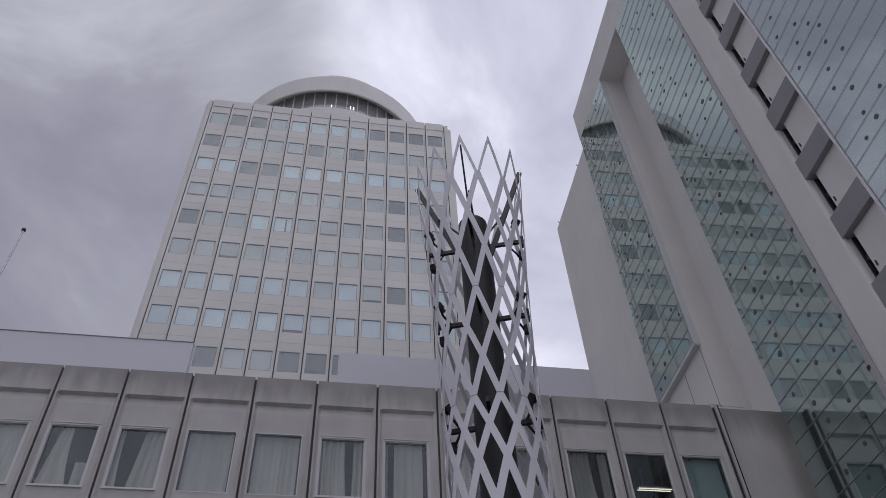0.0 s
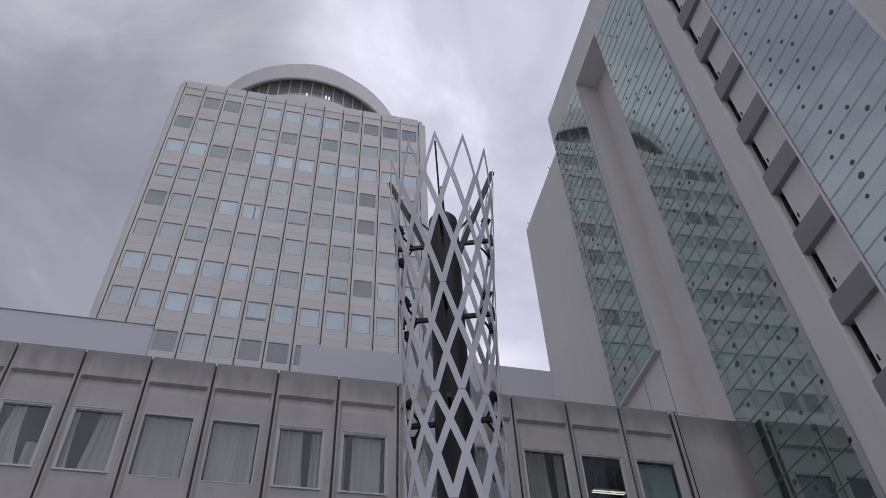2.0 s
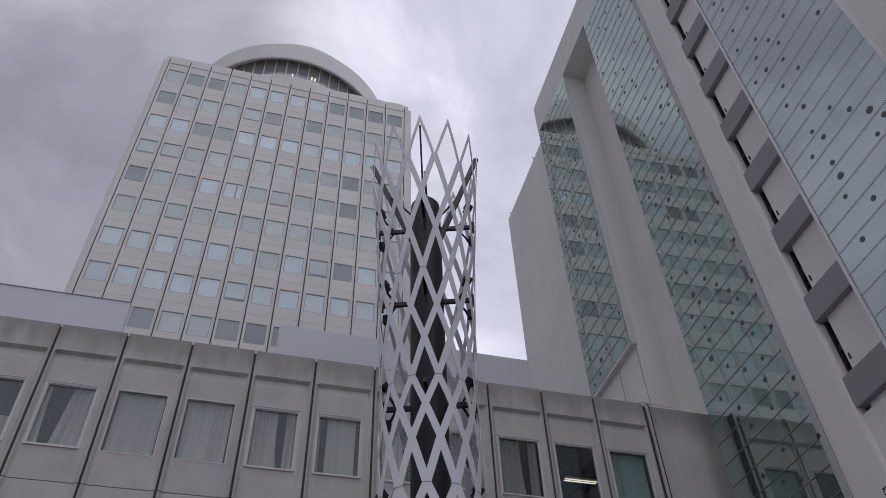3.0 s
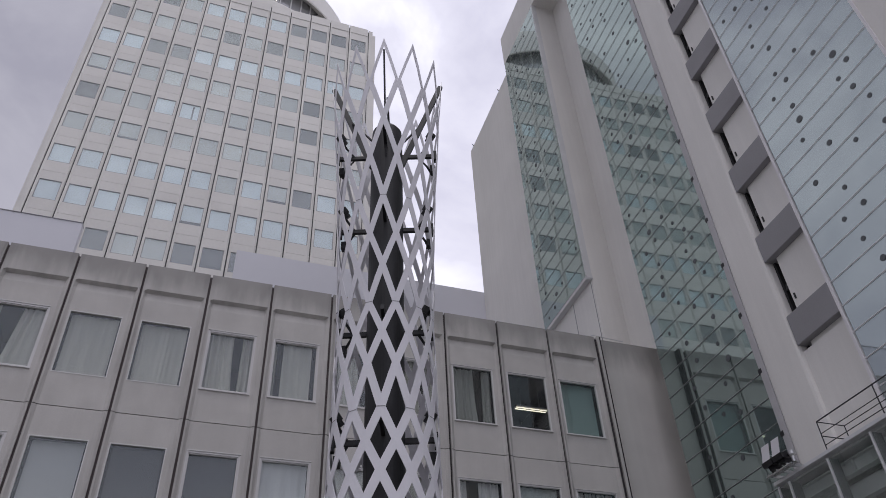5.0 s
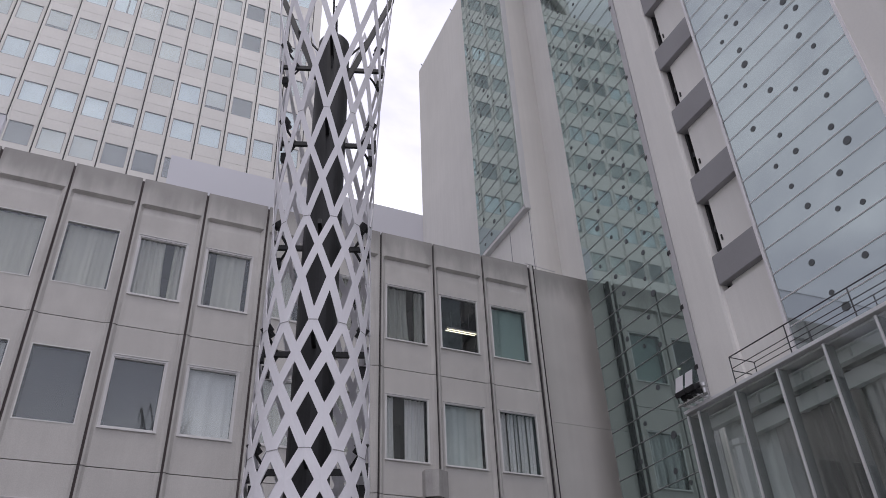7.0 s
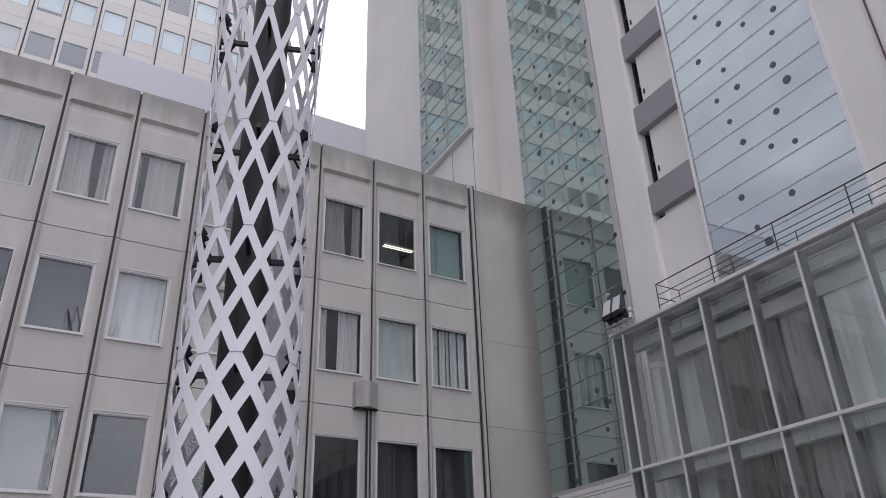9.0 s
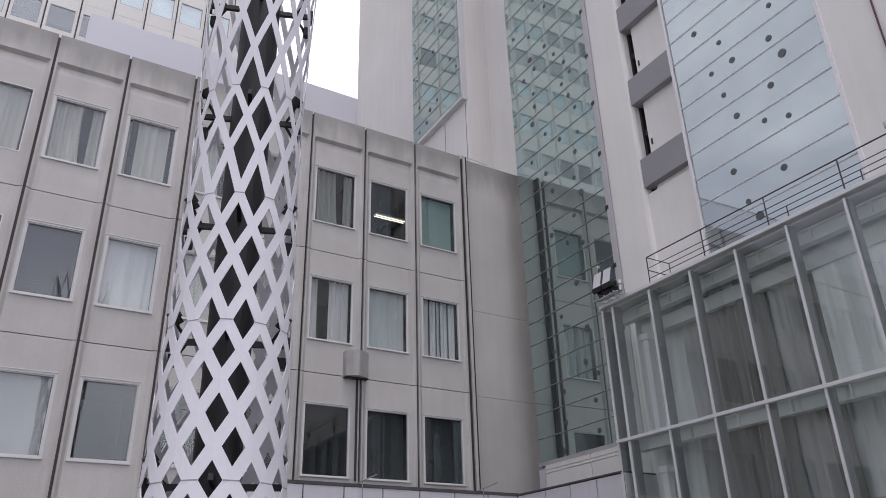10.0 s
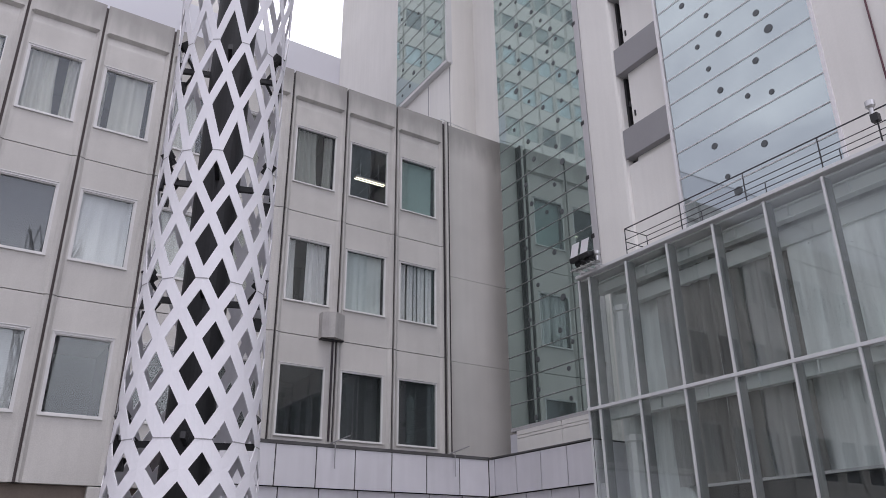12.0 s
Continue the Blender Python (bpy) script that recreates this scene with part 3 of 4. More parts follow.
for z in (1.06, 0.877, 0.665, 0.485, 0.318, 0.138, -0.04):
    zz = EYE + z * LL
    for q in range(4):
        phi = -94 + 90 * q
        r1 = along(RAD, z) * LL - 0.02
        arm = part("arm", bar("arm", spoke(phi, PR - 0.02, zz), spoke(phi, r1, zz), 0.05, 0.07), BLACK, tower, "black bracket arm")
        if q != 1:
            part("end_plate", bar("end_plate", spoke(phi, r1 - 0.05, zz - 0.01), spoke(phi, r1 + 0.0, zz - 0.01), 0.10, 0.2), BLACK, arm)
        if q != 1:
            mid_r = PR + 0.45 * (r1 - PR)
            side = -1 if q == 2 else 1
            for s in (1, -1):
                tip = spoke(phi + 16 * s * side, r1 - 0.05, zz + 0.24 * s)
                part("strut", tube("strut", [spoke(phi, mid_r, zz), spoke(phi + 8 * s * side, mid_r + 0.5 * (r1 - mid_r), zz + 0.15 * s), tip], 0.019, 6), BLACK, arm)
            lo, hi = spoke(phi + 14 * side, r1 - 0.13, zz + 0.17), spoke(phi + 18 * side, r1 - 0.02, zz + 0.29)
            lamp = part("spot_lamp", tube("spot_lamp", [lo, lo.lerp(hi, 0.45)], 0.052, 10), BLACK, arm, "small black spot lamp")
            lamp_head = tube("lamp_head", [lo.lerp(hi, 0.40), hi], 0.074, 12)
            lamp_head.materials.append(BLACK)
            lamp.data = joined("spot_lamp", lamp.data, lamp_head)
            part("junction_box", bar("junction_box", spoke(phi - 9 * side, r1 - 0.11, zz - 0.20), spoke(phi - 9 * side, r1 - 0.03, zz - 0.20), 0.09, 0.14), BLACK, arm)
for phi, z0, z1 in ((-94, 1.035, 1.265), (86, 1.035, 1.265), (176, 1.035, 1.265), (-4, 1.035, 1.248)):
    if z1 > z0:
        part("top_arm", bar("top_arm", spoke(phi, PR - 0.02, EYE + z0 * LL), spoke(phi, along(RAD, z1) * LL - 0.02, EYE + z1 * LL), 0.03 if phi == -4 else 0.055, 0.06 if phi == -4 else 0.085), BLACK, tower, "black raking arm")
        part("tie", tube("tie", [spoke(phi + 12, PR - 0.02, EYE + 1.10 * LL), spoke(phi + 4, 0.6, EYE + (z0 + 0.12) * LL)], 0.02, 6), BLACK, tower)

# ---- tower block behind ----
TY, TP, TX0 = 41.8, 1.8285, -12.47
block = thing("tower_block", "tall pale concrete office tower with a round glazed crown", "tower", "structure")
part("tower_core", boxes("tower_core", (-12.94, 10.1, TY + 0.35, 63.8, 0, 64.4), (-13.0, -12.82, TY + 0.08, TY + 0.5, 0, 64.0), (-12.82, -12.515, TY + 0.02, TY + 0.5, 0, 64.55), (9.515, 9.86, TY + 0.02, TY + 0.5, 0, 64.5), (9.86, 10.15, TY + 0.08, TY + 0.5, 0, 64.0)), TOWER, block)
for k in range(13):
    part("joint_backing", boxes("joint_backing", (TX0 + k * TP - 0.1, TX0 + k * TP + 0.1, TY + 0.12, TY + 0.33, 20, 64.4)), TOWERJOINT, block)
FLOOR, WT = 3.432, 62.58
TG = 0.085
tw_mesh = panel_mesh("panel", TP - TG, -2.62, FLOOR - 2.62 - 0.015, (0.2 - TG / 2, 1.6 - TG / 2, -1.68, 0.04), None, 0.04, 0.06)
tw_top = panel_mesh("panel", TP - TG, -2.62, 1.0, (0.2 - TG / 2, 1.6 - TG / 2, -1.68, 0.04), None, 0.04, 0.06)
tw_cap = bevelled("parapet_cap", 0.03, (0, TP - TG, 0, 0.3, 1.0, 2.07))
tw_frame = frame_mesh("window_frame", 0.2, 1.6, -1.68, 0.04, 0.072, 0.15, 0.04)
tw_pane = boxes("pane", (0.24, 1.56, 0.09, 0.098, -1.64, 0.0))
tw_shapes = [[(0.21, 1.59, -1.77, -0.01)], [(0.21, 1.05, -1.77, -0.01), (1.17, 1.59, -1.77, -0.01)], [(0.21, 1.59, -0.75, -0.01)],
             [(0.21, 0.55, -1.77, -0.01), (0.62, 1.59, -1.77, -0.01)], [(0.21, 1.59, -1.35, -0.01)]]
# shallow dark sheet behind each pane, painted as an unlit room
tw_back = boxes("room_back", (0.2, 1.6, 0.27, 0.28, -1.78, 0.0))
tw_back.materials.append(ROOMSHADE)
tw_blinds = {}
# the d sheets are painted room shade rather than hung blinds
for key, mat in (("b", BLIND), ("g", BLINDGREY), ("d", ROOMSHADE)):
    for n, shape in enumerate(tw_shapes):
        me = boxes("blind", *[(x0, x1, 0.155, 0.165, z0, z1) for x0, x1, z0, z1 in shape])
        me.materials.append(mat)
        tw_blinds[key, n] = me
brng = random.Random(11)
for me, mat in ((tw_mesh, TOWER), (tw_top, TOWER), (tw_cap, TOWER), (tw_frame, TOWERFRAME), (tw_pane, TOWERGLASS)):
    me.materials.append(mat)
LOOKS = ["gddgbbbbdddd", "dggggdgdgggg", "bbddbbbbbbbb", "gggggggggdgg", "dggbbggggdgg", "gggggggggggg", "bbbbbbgbgdbb", "bbbbbbbbbbbb", "gddggddddggg", "gggggggggggg"]
for j in range(10):
    for k in range(12):
        x, z = TX0 + k * TP, WT - j * FLOOR
        part("panel", tw_top if j == 0 else tw_mesh, TOWER, block, "", (x + TG / 2, TY, z))
        if j == 0:
            part("parapet_cap", tw_cap, TOWER, block, "", (x + TG / 2, TY, z))
        num += 1
        win = thing("window_%d" % num, "tower office window " + {"b": "with a pale blue-white blind", "g": "with a grey blind", "d": "onto a dim room"}[LOOKS[j][k]], "window", "structure", "", (x, TY, z))
        part("window_frame", tw_frame, TOWERFRAME, win)
        part("pane", tw_pane, TOWERGLASS, win).visible_shadow = False
        part("room_back", tw_back, ROOMSHADE, win)
        part("blind", tw_blinds[LOOKS[j][k], brng.choices(range(5), (40, 1, 1, 1, 2))[0]], None, win)
# round crown
CX, CY = -1.17, 53.0
crown = thing("round_crown", "round glazed rooftop restaurant drum with a white rim", "rooftop drum", "structure")
part("drum_base", lathe("drum_base", [(10.38, 60.0), (10.38, 66.8), (10.34, 66.86), (9.7, 66.86)], 120, CX, CY), TOWER, crown)
part("rim", lathe("rim", [(9.7, 70.5), (10.62, 69.4), (10.72, 69.48), (10.93, 71.55), (10.85, 71.62), (10.85, 71.76), (9.6, 72.15), (0, 72.4)], 120, CX, CY), WHITE, crown, "white ring fascia")
part("dome", lathe("dome", [(8.0, 71.4), (8.0, 76.8), (7.8, 77.1), (0, 77.8)], 96, CX + 0.2, CY), WHITE, crown, "low white rooftop dome")
part("drum_glass", lathe("drum_glass", [(9.8, 66.5), (9.8, 70.5)], 120, CX, CY), DRUMGLASS, crown, "dark drum window band")
for k in range(56):
    w = 2 * math.pi * k / 56
    part("drum_mullion", boxes("drum_mullion", (CX + 9.83 * math.cos(w) - 0.06, CX + 9.83 * math.cos(w) + 0.06, CY + 9.83 * math.sin(w) - 0.06, CY + 9.83 * math.sin(w) + 0.06, 66.7, 70.2)), ALU, crown)

for w, z in ((-92.4, 67.75), (-81.3, 68.05), (-79.4, 68.05)):
    w = radians(w)
    part("lit_lamp", boxes("lit_lamp", (CX + 9.85 * math.cos(w) - 0.05, CX + 9.85 * math.cos(w) + 0.05, CY + 9.85 * math.sin(w) - 0.04, CY + 9.85 * math.sin(w) + 0.02, z - 0.25, z + 0.25)), TUBE, crown, "small lit lamp in the drum window")

# ---- white screens between the low block and the tower ----
scr = part("rooftop_screen", boxes("rooftop_screen", (-60, -7.61, 36.1, 36.6, 10, 30.75)), SCREEN)
tagged(scr, "plain white clad block in front of the tower", "screen wall", "", "structure")
scr = part("rooftop_screen", boxes("rooftop_screen", (0.79, 16.6, 36.1, 36.6, 10, 30.75)), SCREEN)
tagged(scr, "plain white clad block joining the slab building", "screen wall", "", "structure")

coping = part("screen_coping", boxes("screen_coping", (-60, -7.59, 36.06, 36.62, 30.752, 30.79)), GREYBEAM)
tagged(coping, "thin grey metal coping on the white block", "coping", "", "structure")

# ---- mast ----
mast = thing("flag_mast", "thin grey metal mast with a ball finial on the roof", "mast")
part("shaft", tube("shaft", [(-10.85, 19.95, 15.5), (-10.85, 19.95, 22.2)], 0.035), STEEL, mast)
part("finial", lathe("finial", [(0, 22.18), (0.07, 22.22), (0.075, 22.3), (0.03, 22.36), (0, 22.37)], 12, -10.85, 19.95), BLACK, mast)

# ---- slab building with mirror-glass strips, turned a little from the low block ----
XR, XB = 14.288, 15.64
ZT, ZR = 40.469, 43.16
TURN, HINGE = radians(-1.29), Vector((14.288, 18.18, 0))
SHIFT = HINGE - Matrix.Rotation(TURN, 3, "Z") @ HINGE


def turned(ob):
    ob.location = SHIFT
    ob.rotation_euler = (0, 0, TURN)
    return ob


slab = turned(thing("slab_building", "tall white slab building with strips of point-fixed mirror glass", "building", "structure"))
part("slab_wall", boxes("slab_wall", (XB, 27, -8, 35.5, 0, ZR)), WHITE, slab)
part("roof_fascia", boxes("roof_fascia", (XR, XB + 0.1, -8, 25.76, ZT, ZR - 0.02)), WHITE, slab)
part("strip_core", boxes("strip_core", (XR + 0.22, XB, 21.451, 25.659, 0, ZT)), WHITE, slab)
part("strip_edge", boxes("strip_edge", (XR - 0.02, XR + 0.24, 21.411, 21.491, 20.55, ZT), (XR - 0.02, XR + 0.25, 21.391, 25.76, 20.581, 20.716)), STEEL, slab, "grey metal edge of the glass strip")
part("strip_core", boxes("strip_core", (XR + 0.28, XB, 13.95, 18.085, 5.416, ZT)), WHITE, slab)
part("strip_sill", boxes("strip_sill", (XR - 0.03, XR + 0.28, 13.80, 18.134, 5.30, 5.40)), SOFFIT, slab)
part("strip_post", bevelled("strip_post", 0.02, (XR - 0.05, XR + 0.2, 13.79, 14.02, 5.309, ZT)), SOFFIT, slab, "pale grey edge post with dark clips")
clip = boxes("clip", (XR - 0.06, XR + 0.06, 13.93, 14.06, 0, 0.13))
for q in range(19):
    part("clip", clip, BLACK, slab, "", (0, 0, 6.356 + q * 1.81))
part("pier", bevelled("pier", 0.10, (XR - 0.06, XB, 12.49, 13.785, 0, ZT)), WHITE, slab, "smooth white pier")
part("pier", boxes("pier", (XR + 0.14, XB, 10.783, 12.23, 0, ZT)), WHITE, slab)
# liner boxes whose near-black colour draws the shade between pier and wall
part("slot", boxes("slot", (XR + 0.62, XB, 12.23, 12.40, 0, ZT), (XR + 0.22, XB, 12.42, 12.488, 11.6, ZT - 0.01)), DARK, slab, "near-black liner painted as the shade between pier and wall")
part("wall_below", boxes("wall_below", (XR + 0.05, XB, 10.687, 12.487, 0, 11.541)), WHITE, slab)
for q in range(11):
    z = 11.714 + q * 2.672
    part("cross_beam", bevelled("cross_beam", 0.02, (XR - 0.06, XR + 0.55, 10.937, 12.486, z, z + 0.875)), GREYBEAM, slab, "grey cross beam")
    part("uplight", lathe("uplight", [(0, z + 1.68), (0.055, z + 1.68), (0.07, z + 1.78), (0.055, z + 1.87), (0, z + 1.87)], 12, XR + 0.26, 12.33), BLACK, slab)
    part("uplight_bracket", boxes("uplight_bracket", (XR + 0.23, XR + 0.29, 12.33, 12.488, z + 1.72, z + 1.78)), BLACK, slab)
    part("conduit_clip", boxes("conduit_clip", (XR + 0.11, XR + 0.14, 12.10, 12.14, z + 1.25, z + 1.42)), BLACK, slab)
part("strip_core", boxes("strip_core", (XR + 0.28, XB, 6.862, 10.831, 5, ZT)), WHITE, slab)
part("strip_edge", boxes("strip_edge", (XR - 0.05, XR + 0.3, 10.86, 10.937, 8.127, ZT)), BRIGHTRAIL, slab, "bright metal edge")
part("strip_edge", boxes("strip_edge", (XR - 0.05, XR + 0.1, 6.767, 6.843, 8.085, ZT)), BRIGHTRAIL, slab, "bright metal edge")
part("wall_near", boxes("wall_near", (XR + 0.0, XB, -8, 6.767, 0, ZT)), WHITE, slab)
part("red_pipe", tube("red_pipe", [(XR - 0.03, 5.714, 8), (XR - 0.03, 5.714, ZT)], 0.02), REDPIPE, slab, "thin dark red pipe")
part("base_wall", boxes("base_wall", (XR + 0.02, XB, 12.326, 18.232, 0, 5.235)), SCREEN, slab)
for y0, y1 in ((12.6, 13.96), (13.98, 15.84), (15.86, 17.86)):
    for z0, z1 in ((4.3, 5.06), (5.075, 5.15), (5.165, 5.295)):
        part("base_panel", bevelled("base_panel", 0.006, (XR - 0.03, XR + 0.02, y0, y1, z0, z1)), WHITE, slab)
peg = tube("roof_peg", [(XB + 0.05, 0, ZR), (XB - 0.07, 0, ZR + 0.16)], 0.03, 6)
for y in (26.55, 29.7, 34.9):
    part("roof_peg", peg, BLACK, slab, "", (0, y, 0))

for y in (21.571, 23.248):
    part("wall_groove", boxes("wall_groove", (XR + 0.212, XR + 0.222, y - 0.02, y + 0.02, 12, 20.504)), GREYBEAM, slab)
rng = random.Random(5)
dots = [disc_x("fixing_disc", r) for r in (0.066, 0.080, 0.105)]
for d in dots:
    d.materials.append(DOT)


def strip(y0, y1, z0, z1, mat, PANE, many, known=(), known_top=0.0, knobs=False, trim=None):
    trim = trim or RAIL
    wall = turned(thing("glass_strip", "point-fixed mirror-glass curtain wall strip with dark discs", "curtain wall", "structure", "glass strips"))
    pane = boxes("glass_pane", (XR, XR + 0.012, y0, y1, 0.006, PANE - 0.006))
    pane.materials.append(mat)
    joint = boxes("pane_joint", (XR + 0.002, XR + 0.03, y0 + 0.02, y1, -0.006, 0.006))
    joint.materials.append(trim if trim == BRIGHTRAIL else DOT)
    bar_mesh = tube("pane_rail", [(XR - 0.024, y0 - 0.02, 0), (XR - 0.024, y1 + 0.02, 0)], 0.0075, 8)
    bar_mesh.materials.append(trim)
    knob = tube("knob", [(XR - 0.05, 0, 0), (XR, 0, 0)], 0.020, 8)
    knob.materials.append(RAIL)
    z = z0
    while z < z1 - 0.05:
        if z + PANE < z1 + 0.01:
            part("glass_pane", pane, mat, wall, "", (0, 0, z))
        else:
            part("glass_pane", boxes("glass_pane", (XR, XR + 0.012, y0, y1, z + 0.006, z1)), mat, wall)
        part("pane_joint", joint, DOT, wall, "", (0, 0, z))
        rod_ob = part("pane_rail", bar_mesh, RAIL, wall, "thin steel rail with knobs", (0, 0, z))
        for u in ((0.1, 0.5, 0.9) if knobs and z < 16 else ()):
            part("knob", knob, RAIL, rod_ob, "", (0, y0 + (y1 - y0) * u, 0))
        n = rng.choice(many) if z > known_top and z + PANE < z1 else 0
        used = []
        for q in range(n):
            for attempt in range(12):
                y = rng.uniform(y0 + 0.3, y1 - 0.3)
                if all(abs(y - u) > 0.55 for u in used):
                    break
            used.append(y)
            part("fixing_disc", rng.choices(dots, (6, 3, 1))[0], DOT, wall, "dark round fixing disc", (XR - 0.002, y, z + PANE * rng.uniform(0.3, 0.7)))
        z += PANE
    for q, (y, zz) in enumerate(known):
        part("fixing_disc", dots[2 if q % 9 == 4 else q % 2], DOT, wall, "dark round fixing disc", (XR - 0.002, y, zz - 0.05))
    return wall


DISCS_FAR = [(16.83, 20.29), (16.02, 19.26), (15.58, 18.59), (15.14, 17.94), (16.87, 19.27), (16.68, 18.75), (14.91, 17.39), (17.32, 18.64), (15.36, 17.18), (15.11, 16.57), (16.85, 17.79), (16.86, 17.25), (14.86, 15.95), (17.06, 16.64), (16.43, 15.87), (15.75, 15.26), (14.87, 15.02), (15.10, 14.43), (17.27, 15.22), (16.59, 14.43), (15.27, 13.58), (16.36, 13.67), (15.04, 12.95), (16.83, 12.95), (15.47, 12.36), (16.60, 12.19), (15.90, 11.62), (15.23, 11.35), (17.00, 10.82), (15.69, 10.22), (16.53, 9.46), (15.45, 8.75), (17.00, 8.51), (15.67, 7.83), (15.20, 7.39), (16.74, 7.24), (15.43, 6.69), (16.78, 6.36), (15.42, 5.87), (16.96, 5.60)]
DISCS_NEAR = [(9.89, 20.84), (9.43, 20.14), (8.78, 19.16), (8.34, 18.46), (7.91, 17.82), (7.68, 17.30), (9.63, 19.17), (9.41, 18.64), (8.11, 17.05), (7.89, 16.48), (10.03, 18.52), (9.60, 17.73), (7.66, 15.85), (9.60, 17.17), (9.80, 16.55), (9.16, 15.77), (8.51, 15.19), (7.65, 14.94), (7.85, 14.36), (10.02, 15.16), (9.36, 14.38), (8.06, 13.53), (7.84, 12.93), (9.11, 13.65), (9.76, 13.68), (8.30, 12.34), (9.55, 12.89), (9.33, 12.14), (8.66, 11.59), (9.74, 10.81), (9.53, 9.90), (9.32, 9.44), (8.07, 11.36), (8.48, 10.24)]
strip(21.471, 25.71, 20.728, ZT, COATED, 0.7306, (1, 2, 2, 3))
strip(14.05, 18.13, 5.359, ZT, COATED, 0.7171, (1, 2, 2, 3), DISCS_FAR, 20.109, True)
strip(6.843, 10.84, 8.225, ZT, COATEDSKY, 0.7138, (1, 1, 2, 3), DISCS_NEAR, 20.836, False, BRIGHTRAIL)

# ---- tile band over the ground floor ----
BX, BY, BZ0, BZ1 = 12.671, 17.146, 3.358, 4.317
band = thing("tile_band", "white square cladding tiles round the ground-floor canopy", "cladding", "structure")
part("band_backing", boxes("band_backing", (4.3, 14.2, BY + 0.03, Y0 + 0.1, BZ0 + 0.02, BZ1 - 0.02), (BX + 0.03, 14.2, 13.16, BY + 0.1, BZ0 + 0.02, BZ1 - 0.02)), JOINT, band)
part("coping", boxes("coping", (4.3, BX + 0.02, BY - 0.02, Y0, BZ1 - 0.03, BZ1 + 0.045), (BX - 0.02, 14.2, 13.16, BY - 0.02, BZ1 - 0.012, BZ1 + 0.025)), DIRTY, band)
part("end_tile", boxes("end_tile", (BX + 0.04, 14.1, 13.122, 13.151, 0, BZ1 - 0.02)), TILE, band)
xs = [6.655 + 1.0145 * q for q in range(-2, 6)] + [BX]
for a, b in zip(xs, xs[1:]):
    part("tile", bevelled("tile", 0.008, (a + 0.014, b - 0.014, BY, BY + 0.03, BZ0, BZ1 - 0.034)), TILE, band)
    part("tile", bevelled("tile", 0.008, (a + 0.17, b + 0.142, BY + 0.12, BY + 0.15, BZ0 - 0.97, BZ0 - 0.01)), TILE, band)
ys = [BY, 16.892, 15.98, 15.012, 14.053, 13.179]
for a, b in zip(ys, ys[1:]):
    part("tile", bevelled("tile", 0.008, (BX, BX + 0.03, b + 0.014, a - 0.014, BZ0, BZ1 - 0.034)), TILE, band)
    part("tile", bevelled("tile", 0.008, (BX + 0.12, BX + 0.15, b - 0.19, a - 0.218, BZ0 - 0.97, BZ0 - 0.01)), TILE, band)
part("wall_lower", boxes("wall_lower", (4.3, 14.0, BY + 0.16, BY + 0.6, 0, BZ0 - 0.02)), JOINT, band)
part("wall_lower", boxes("wall_lower", (-36, 4.6, Y0 + 0.25, Y0 + 0.6, 0, 3.35)), BROWN, low, "brown tiled ground-floor wall")
for k in range(-12, 7, 2):
    part("ground_column", bevelled("ground_column", 0.02, (X0 + k * PITCH - 0.35, X0 + k * PITCH + 0.35, Y0 + 0.05, Y0 + 0.3, 0, 3.34)), CONCRETE, low)
part("wall_lower", boxes("wall_lower", (BX + 0.16, 14.2, 13.16, BY + 0.2, 0, BZ0 - 0.02)), SOFFIT, band)
for x in (8.037, 11.468):
    rod = thing("ledge_rod", "thin grey metal rod bracket on the ledge", "bracket")
    part("arm", tube("arm", [(x - 0.1, BY + 0.15, BZ1 + 0.02), (x + 0.25, BY - 0.47, BZ1 + 0.21)], 0.016, 6), GREYBEAM, rod)
    part("drop", tube("drop", [(x + 0.05, BY - 0.1, BZ1 + 0.08), (x + 0.05, BY - 0.12, BZ1 - 0.52)], 0.013, 6), GREYBEAM, rod)

heap = [(-0.34, 0.02, 0), (-0.18, -0.16, 0), (0.1, -0.2, 0), (0.36, -0.05, 0), (0.3, 0.1, 0), (-0.2, 0.12, 0), (-0.16, -0.02, 0.10), (0.06, -0.06, 0.13), (0.22, 0.02, 0.06)]
dirt = part("dirt_heap", raw("dirt_heap", heap, [(0, 1, 6), (1, 2, 7, 6), (2, 3, 8, 7), (3, 4, 8), (4, 5, 6, 7, 8), (5, 0, 6), (5, 4, 3, 2, 1, 0)]), DIRTY)
dirt.location = (8.72, 18.62, BZ1 + 0.046)
tagged(dirt, "small heap of grey dirt under the pipe on the ledge", "dirt")

# ---- wall box on the facade ----
lampbox = thing("wall_box", "grey weathered metal box fixed over a facade joint", "wall box")
bw = [(-0.36, 0.06), (-0.36, -0.16), (-0.04, -0.34), (0.32, -0.16), (0.36, 0.06)]
me = raw("body", [(x, y, 0) for x, y in bw] + [(x, y, 0.73) for x, y in bw], [(q, (q + 1) % 5, (q + 1) % 5 + 5, q + 5) for q in range(5)] + [(4, 3, 2, 1, 0), (5, 6, 7, 8, 9)])
part("body", me, WEATHERED, lampbox)
part("rim", boxes("rim", (-0.34, 0.34, -0.13, 0.05, -0.03, 0.0)), BLACK, lampbox)
part("downpipe", tube("downpipe", [(0.05, -0.02, -0.02), (0.05, -0.02, -2.75)], 0.032, 10), JOINT, lampbox, "dark brown pipe below the box")
lampbox.location = (8.74, Y0, 7.48)

